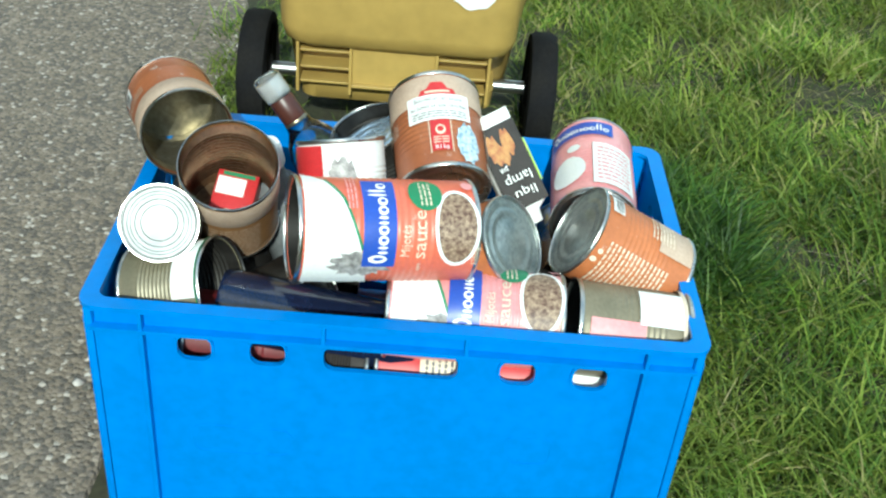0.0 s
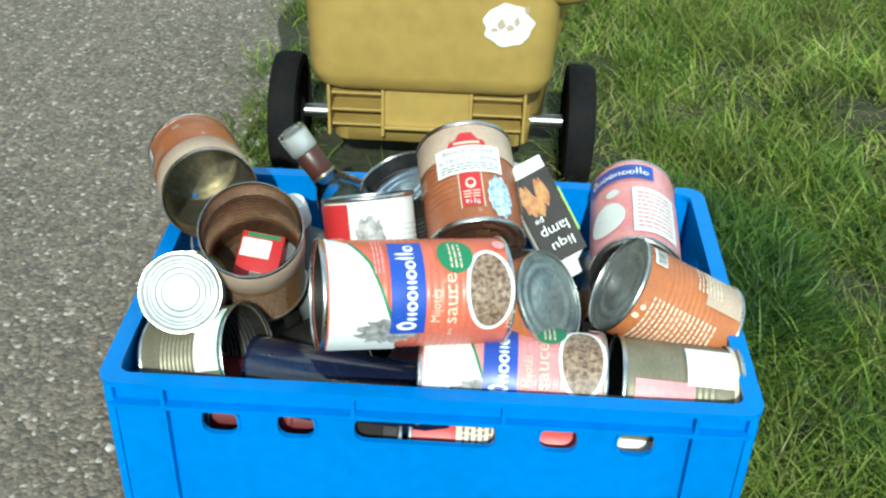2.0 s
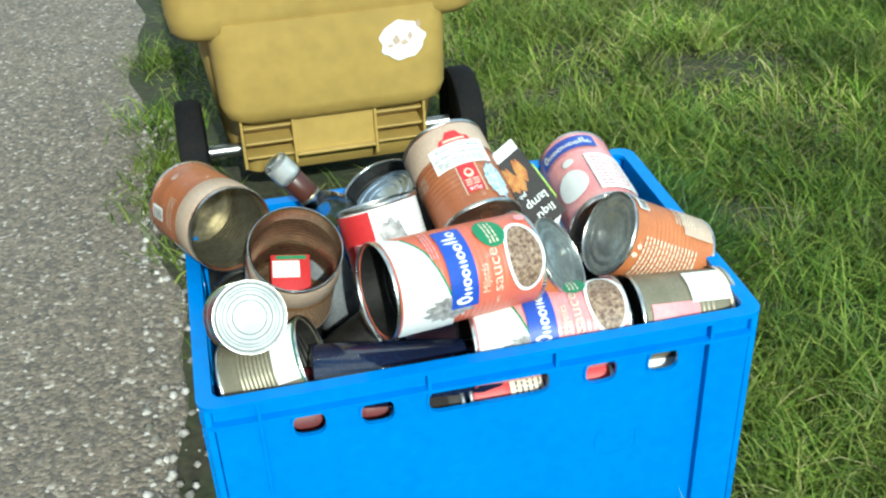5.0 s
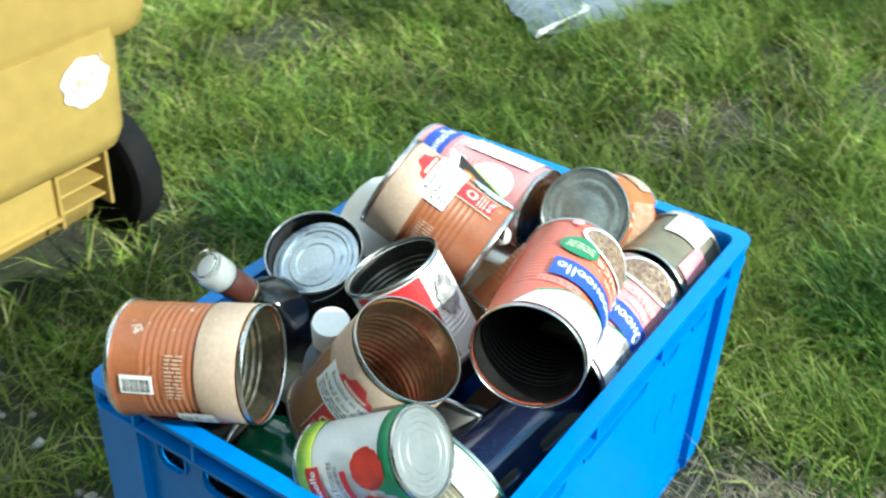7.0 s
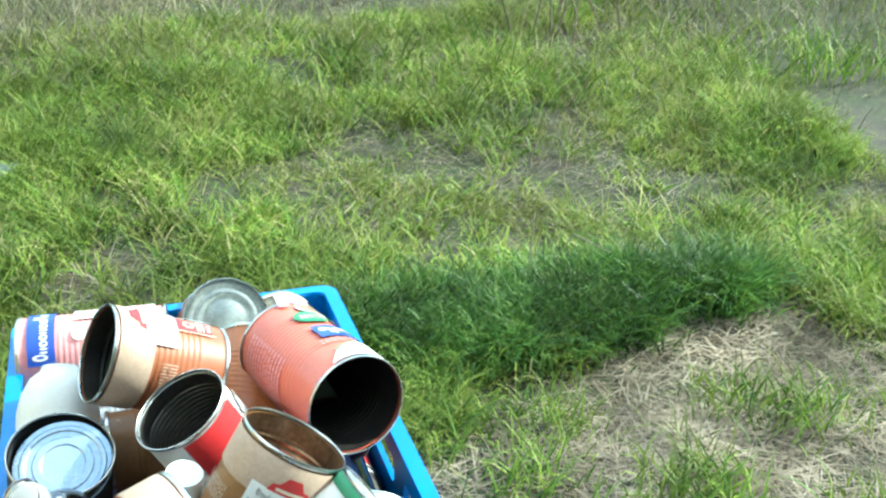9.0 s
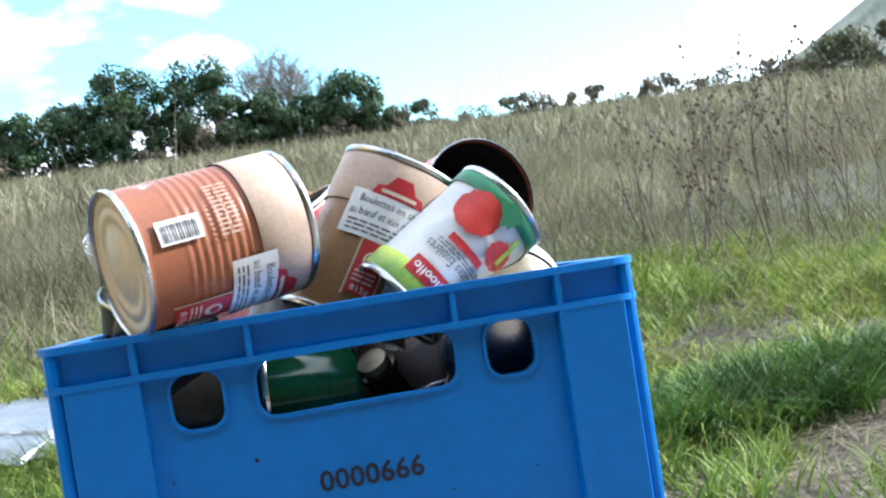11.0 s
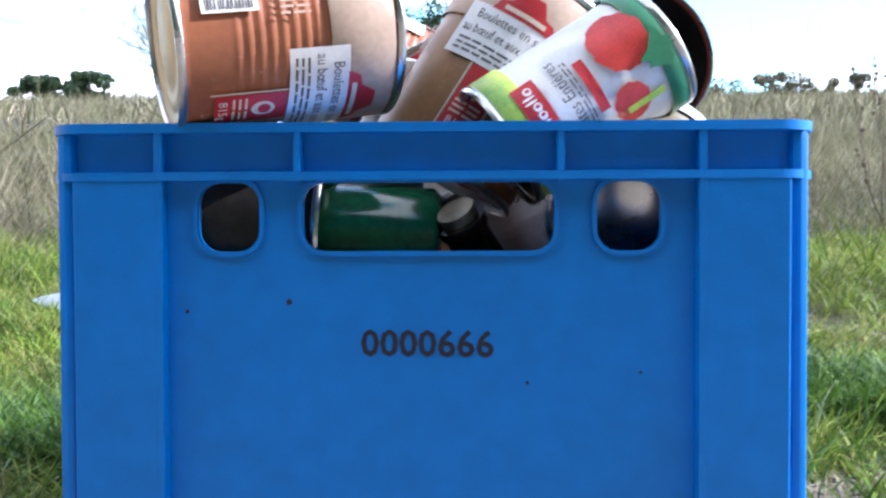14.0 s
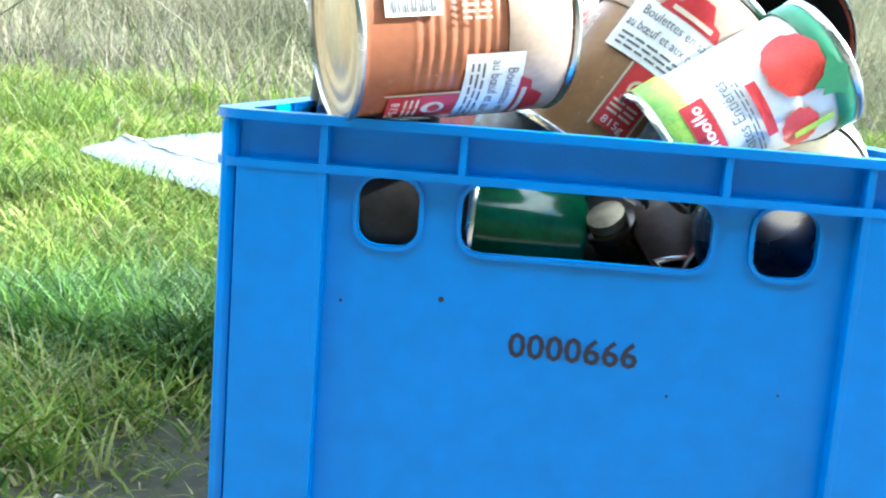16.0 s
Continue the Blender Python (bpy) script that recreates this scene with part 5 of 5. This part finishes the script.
part("lid", loft([(0.915, 0.286, 0.565, 1.21), (0.940, 0.280, 0.570, 1.20), (0.965, 0.21, 0.62, 1.15), (0.970, 0.15, 0.68, 1.08)], 0.05), M["bin"], refuse_bin, smooth=0.9)
grip = bmesh.new()
tube(grip, [(-0.19, 0.57, 0.895), (-0.19, 0.535, 0.90), (0.19, 0.535, 0.90), (0.19, 0.57, 0.895)], [0.013] * 4, 12)
part("handle", grip, M["bin"], refuse_bin)
bm = bmesh.new()
ring = [(0.115 + 0.037 * math.cos(a) * (1 + 0.05 * math.sin(5 * a + 1) + 0.06 * math.sin(9 * a)), 0.344 + 0.034 * math.sin(a) * (1 + 0.05 * math.cos(7 * a))) for a in [2 * math.pi * i / 40 for i in range(40)]]
bm.faces.new([bm.verts.new((x, 0.6175 - (z - 0.344) * 0.022, z)) for x, z in ring])
sticker = part("sticker", bm, M["white"], refuse_bin, "torn white round sticker", smooth=0)
for x0, z0, a_, b_ in ((0.105, 0.345, 0.006, 0.008), (0.118, 0.340, 0.006, 0.005), (0.128, 0.350, 0.004, 0.007), (0.142, 0.369, 0.004, 0.006), (0.095, 0.336, 0.005, 0.003)):
    bm = bmesh.new()
    bm.faces.new([bm.verts.new((x, 0.6168 - (z - 0.344) * 0.022, z)) for x, z in oval(x0, z0, a_, b_, 12, 0.25)])
    part("worn_spot", bm, M["tan"], sticker, smooth=0)


# ---- the crumpled metal sheet in the grass ----
def ground_at(x, y):
    return float(slope(np.array([x]), np.array([y]))[0])


sheet = thing("metal_sheet", pose(0, 0, 0), "crumpled galvanised metal sheet with a folded corner lying in grass", "sheet")


def crumpled(corner, u, v, nu, nv, seed, amp):
    """A dented sheet from a corner along two edges, with thickness."""
    rnd = np.random.default_rng(seed)
    bm = bmesh.new()
    c, u, v = Vector(corner), Vector(u), Vector(v)
    nrm = u.cross(v).normalized()
    top, low = [], []
    for i in range(nu + 1):
        ra, rb = [], []
        for j in range(nv + 1):
            ragged = rnd.normal(0, 0.006) if i in (0, nu) or j in (0, nv) else 0
            p = c + u * (i / nu) + v * (j / nv) + nrm * (amp * math.sin(5 * i / nu + 2 * j / nv + seed) + rnd.normal(0, amp * 0.12)) + u.normalized() * ragged
            ra.append(bm.verts.new(p))
            rb.append(bm.verts.new(p - nrm * 0.003))
        top.append(ra)
        low.append(rb)
    for i in range(nu):
        for j in range(nv):
            bm.faces.new((top[i][j], top[i + 1][j], top[i + 1][j + 1], top[i][j + 1]))
            bm.faces.new((low[i][j], low[i][j + 1], low[i + 1][j + 1], low[i + 1][j]))
    for i in range(nu):
        for j in (0, nv):
            bm.faces.new((top[i][j], top[i + 1][j], low[i + 1][j], low[i][j]))
    for j in range(nv):
        for i in (0, nu):
            bm.faces.new((top[i][j], top[i][j + 1], low[i][j + 1], low[i][j]))
    return bm


z0 = ground_at(1.08, 0.50)
part("flat_part", crumpled((1.08, 0.50, z0 + 0.036), (0.38, -0.24, 0.034), (0.26, 0.36, 0.045), 12, 12, 3, 0.004), M["sheet"], sheet)
part("folded_flap", crumpled((1.075, 0.51, z0 + 0.035), (0.115, -0.045, 0.030), (0.20, 0.34, 0.040), 6, 12, 5, 0.004), M["sheet"], sheet, "folded pale corner flap")
part("torn_edge", crumpled((1.190, 0.465, z0 + 0.0665), (0.007, -0.003, 0.002), (0.20, 0.34, 0.040), 2, 24, 5, 0.003), M["white"], sheet, "white torn edge")
part("torn_edge", crumpled((1.073, 0.506, z0 + 0.0365), (0.115, -0.045, 0.030), (0.003, 0.007, 0.001), 12, 2, 5, 0.003), M["white"], sheet, "white torn edge")
part("front_lip", crumpled((1.078, 0.498, z0 - 0.012), (0.38, -0.24, 0.034), (0.004, 0.004, 0.036), 12, 2, 8, 0.003), M["sheet"], sheet)


# ---- trees and shrubs on the crest ----
EYE_Y, EYE_X = 0.09, -1.06


def bearing(deg, dist):
    """A place on the meadow at a bearing from the road, degrees to the left of straight across."""
    x, y = EYE_X + dist * math.cos(radians(deg)), EYE_Y + dist * math.sin(radians(deg))
    return x, y, ground_at(x, y)


def branch_tree(name, at, height, seed, mat, label, levels=5, splits=3, spread_=0.55, lean=0.0, r0=None, twig=0.0045, stems=1):
    """A bare tree: tapered limbs that fork again and again."""
    rnd = random.Random(seed)
    tree = thing(name, pose(*at), label, "tree")
    bms = [bmesh.new(), bmesh.new(), bmesh.new()]

    def grow(p, d, length, rad, lev):
        pts, radii = [p], [rad]
        q = Vector(p)
        dd = Vector(d)
        for k in range(3):
            dd = (dd + Vector((rnd.gauss(0, 0.13), rnd.gauss(0, 0.13), rnd.gauss(0.05, 0.08)))).normalized()
            q = q + dd * length / 3
            pts.append(q.copy())
            radii.append(max(rad * (1 - 0.16 * (k + 1)), twig))
        tube(bms[0 if lev == 0 else 1 if lev < 3 else 2], pts, radii, 7 if lev < 2 else 4, cap=False)
        if lev < levels:
            for c in range(splits + (1 if rnd.random() < 0.4 else 0)):
                t_ = rnd.choice(pts[1:]) if c else pts[-1]
                nd = (dd + Vector((rnd.gauss(0, spread_), rnd.gauss(0, spread_), rnd.gauss(0.12, spread_ * 0.55)))).normalized()
                grow(t_, nd, length * rnd.uniform(0.62, 0.85), max(rad * 0.58, twig), lev + 1)
    for st in range(stems):
        d = Vector((rnd.gauss(0, 0.22), rnd.gauss(0, 0.22) + lean, 1)).normalized() if stems > 1 else Vector((0, lean, 1))
        grow(Vector((rnd.gauss(0, 0.03), rnd.gauss(0, 0.03), -0.1)), d, height * 0.30, r0 or height * 0.022, 0)
    part("trunk", bms[0], M[mat], tree, smooth=0.9)
    part("branchwork", bms[1], M[mat], tree, smooth=0.9)["kind"] = "stuff"
    tw = part("twig_crown", bms[2], M[mat], tree, smooth=0.9)
    tw["kind"] = "stuff"
    return tree


def leafy(name, at, w, h, seed, mat, label, n=3200, leaf=0.11, lobes=9, category="tree"):
    """A shrub or small evergreen: trunk, limbs, and a ragged crown of many leaf sprays."""
    r = np.random.default_rng(seed)
    rnd = random.Random(seed)
    ob = thing(name, pose(*at), label, category)
    bm = bmesh.new()
    tube(bm, [(0, 0, -0.1), (0.03, 0.02, h * 0.35), (0.0, 0.05, h * 0.75)], [h * 0.03, h * 0.02, h * 0.008], 7)
    part("trunk", bm, M["bark"], ob)
    cen = np.stack([r.normal(0, w * 0.30, lobes), r.normal(0, w * 0.30, lobes), r.uniform(h * 0.10, h * 0.80, lobes)], -1)
    cen[0] = (0, 0, h * 0.8)
    size = r.uniform(0.12, 0.25, lobes) * (w + h) * 0.5
    lb = bmesh.new()
    for c, s in zip(cen, size):
        tube(lb, [(0, 0, min(c[2] * 0.5, h * 0.5)), tuple(c)], [h * 0.012, h * 0.005], 5)
        for k in range(3):
            e = c + r.normal(0, 1, 3) * s * 0.7
            tube(lb, [tuple(c), tuple(e)], [h * 0.005, h * 0.002], 4)
    part("branchwork", lb, M["bark"], ob)["kind"] = "stuff"
    pick = r.integers(0, lobes, n)
    d = r.normal(0, 1, (n, 3))
    d /= np.linalg.norm(d, axis=1)[:, None]
    pos = cen[pick] + d * (size[pick] * r.uniform(0.45, 1.12, n) ** 0.7)[:, None] * np.array([1, 1, 0.85])
    pos[:, 2] = np.maximum(pos[:, 2], 0.05)
    a = r.normal(0, 1, (n, 3))
    a /= np.linalg.norm(a, axis=1)[:, None]
    b = np.cross(a, d)
    b /= np.linalg.norm(b, axis=1)[:, None] + 1e-9
    L1 = (leaf * r.uniform(0.5, 1.4, n))[:, None]
    vs = np.stack([pos - a * L1 * 0.5, pos + b * L1 * 0.32, pos + a * L1 * 0.6, pos - b * L1 * 0.32], 1)
    me = arrays("crown", vs.reshape(-1, 3), np.arange(n * 4).reshape(n, 4), M[mat])
    cr = part("crown", me, None, ob)
    cr["kind"] = "stuff"
    return ob


def crest(y, x=29.0):
    return x, y, ground_at(x, y)


branch_tree("bare_tree", crest(8.1), 3.7, 4, "pale_bark", "bare winter tree with fine spreading twigs on the crest", levels=5, splits=3, spread_=0.50, stems=4, twig=0.006)
branch_tree("bare_tree", crest(-1.7, 30.2), 3.4, 9, "pale_bark", "pale bare shrub tree behind the evergreens", levels=5, splits=3, spread_=0.5, stems=4, twig=0.006)
for k, (y, w, h) in enumerate(((6.5, 0.9, 0.65), (5.9, 1.2, 1.35), (5.2, 1.3, 1.75), (4.3, 1.3, 1.85), (3.45, 1.2, 1.7), (2.75, 1.0, 2.45), (1.85, 1.3, 1.9), (1.1, 0.95, 2.3), (0.3, 0.85, 2.35), (-0.35, 1.0, 1.25), (-1.1, 1.25, 1.4), (-1.95, 1.0, 1.3), (-2.5, 0.9, 1.15), (-3.1, 1.0, 1.8), (-3.75, 1.1, 1.35), (-4.4, 0.9, 0.75),
                               (10.6, 1.0, 0.7), (11.6, 1.2, 0.6))):
    leafy("evergreen_tree", crest(y, 29.0 + 0.4 * math.sin(k * 2.2)), w * 1.1, h * 1.25, 11 + k, "leaf", "dark green evergreen tree on the meadow's crest", n=5200, leaf=0.10, lobes=17)
for i, az in enumerate(np.arange(-42, 12, 2.1)):
    leafy("shrub", bearing(az + 0.6 * math.sin(i * 2.3), 29.8 + 0.5 * math.sin(i * 1.7)), 1.5 + 0.3 * math.sin(i), 0.62 + 0.22 * math.sin(i * 3.1), 40 + i, "brush", "low brown-grey leafless shrub along the crest", n=900, leaf=0.085, lobes=7, category="shrub")
leafy("evergreen_tree", bearing(-38.5, 27.0), 3.4, 1.7, 91, "bramble", "broad dark green evergreen tree on the slope", n=5000, leaf=0.15, lobes=14)
leafy("evergreen_tree", bearing(-30.5, 28.0), 3.0, 1.1, 92, "bramble", "grey-green bramble mound on the slope", n=3000, leaf=0.12, lobes=12, category="shrub")


# ---- dried weeds with seed heads ----
def weed(at, height, seed, stalks):
    rnd = random.Random(seed)
    ob = thing("dried_weed", pose(*at), "dried brown weed with thin stalks and seed burrs in the grass", "plant", "dried weeds on the slope")
    burrs = bmesh.new()
    for st in range(stalks):
        bm = bmesh.new()
        p, d = Vector((rnd.gauss(0, 0.05), rnd.gauss(0, 0.05), -0.02)), Vector((rnd.gauss(0, 0.22), rnd.gauss(0, 0.28), 1)).normalized()
        pts = [p.copy()]
        hh = height * rnd.uniform(0.65, 1.05)
        for k in range(8):
            d = (d + Vector((rnd.gauss(0, 0.07), rnd.gauss(0, 0.07), 0.02))).normalized()
            p = p + d * hh / 8
            pts.append(p.copy())
            if k > 2:
                e = d + Vector((rnd.gauss(0, 0.6), rnd.gauss(0, 0.6), 0.2))
                q = [p.copy()]
                for m_ in range(3):
                    q.append(q[-1] + (e + Vector((rnd.gauss(0, 0.15), rnd.gauss(0, 0.15), 0.15))).normalized() * hh * rnd.uniform(0.03, 0.075))
                    if rnd.random() < 0.8:
                        bmesh.ops.create_icosphere(burrs, subdivisions=1, radius=rnd.uniform(0.004, 0.0085), matrix=Matrix.Translation(q[-1]))
                tube(bm, q, [0.0017, 0.0014, 0.0011, 0.0009], 4, cap=False)
        tube(bm, pts, [0.0036 - 0.0003 * k for k in range(9)], 5, cap=False)
        part("stalk", bm, M["weed"], ob)
    b_ = part("seed_head", burrs, M["weed"], ob)
    b_["kind"] = "stuff"


for x, y, h, s, n in ((2.05, -1.33, 0.62, 1, 7), (2.22, -1.62, 0.60, 2, 7), (2.00, -1.15, 0.50, 3, 4), (2.40, -1.95, 0.62, 4, 7), (2.65, -1.30, 0.52, 5, 4)):
    weed((x, y, ground_at(x, y)), h, s, n)

# long bent straws in front of the crate's side
for k, pts in enumerate((((0.75, -0.66, 0.05), (0.76, -0.665, 0.13), (0.735, -0.66, 0.20)), ((1.9, 1.30, 0.40), (1.75, 1.0, 0.56), (1.62, 0.72, 0.40)), ((0.80, -0.72, 0.06), (0.78, -0.76, 0.13), (0.70, -0.80, 0.12)))):
    st = thing("straw_stem", pose(0, 0, 0), "long bleached straw stem bent over the grass", "straw", "long straws")
    bm = bmesh.new()
    tube(bm, pts, [0.0022, 0.002, 0.001], 5)
    part("stem", bm, M["straw"], st)

# far hill beyond the crest
hv = []
hx = np.linspace(-900, 300, 60)
for i, y in enumerate(hx):
    hh = 70 + 150 * math.exp(-((y + 640) / 190) ** 2) + 6 * math.sin(y / 37)
    hv += [(620 + 20 * math.sin(y / 90), y, -5), (760, y, hh), (1000, y, hh * 0.8)]
hf = []
for i in range(len(hx) - 1):
    for k in range(2):
        a = i * 3 + k
        hf.append((a, a + 3, a + 4, a + 1))
hill = new("backdrop", raw("backdrop", hv, hf, M["hill"], True))
tagged(hill, "hazy distant wooded hill beyond the meadow", "hill", kind="structure")

# the crate narrows a little towards its foot
done = set()
for ob in crate.children_recursive:
    if ob.type == "MESH" and ob.data.name not in done:
        done.add(ob.data.name)
        for v in ob.data.vertices:
            f = 1 - 0.03 * max(0.0, LEDGE - v.co.z)
            v.co.x *= f
            v.co.y *= f
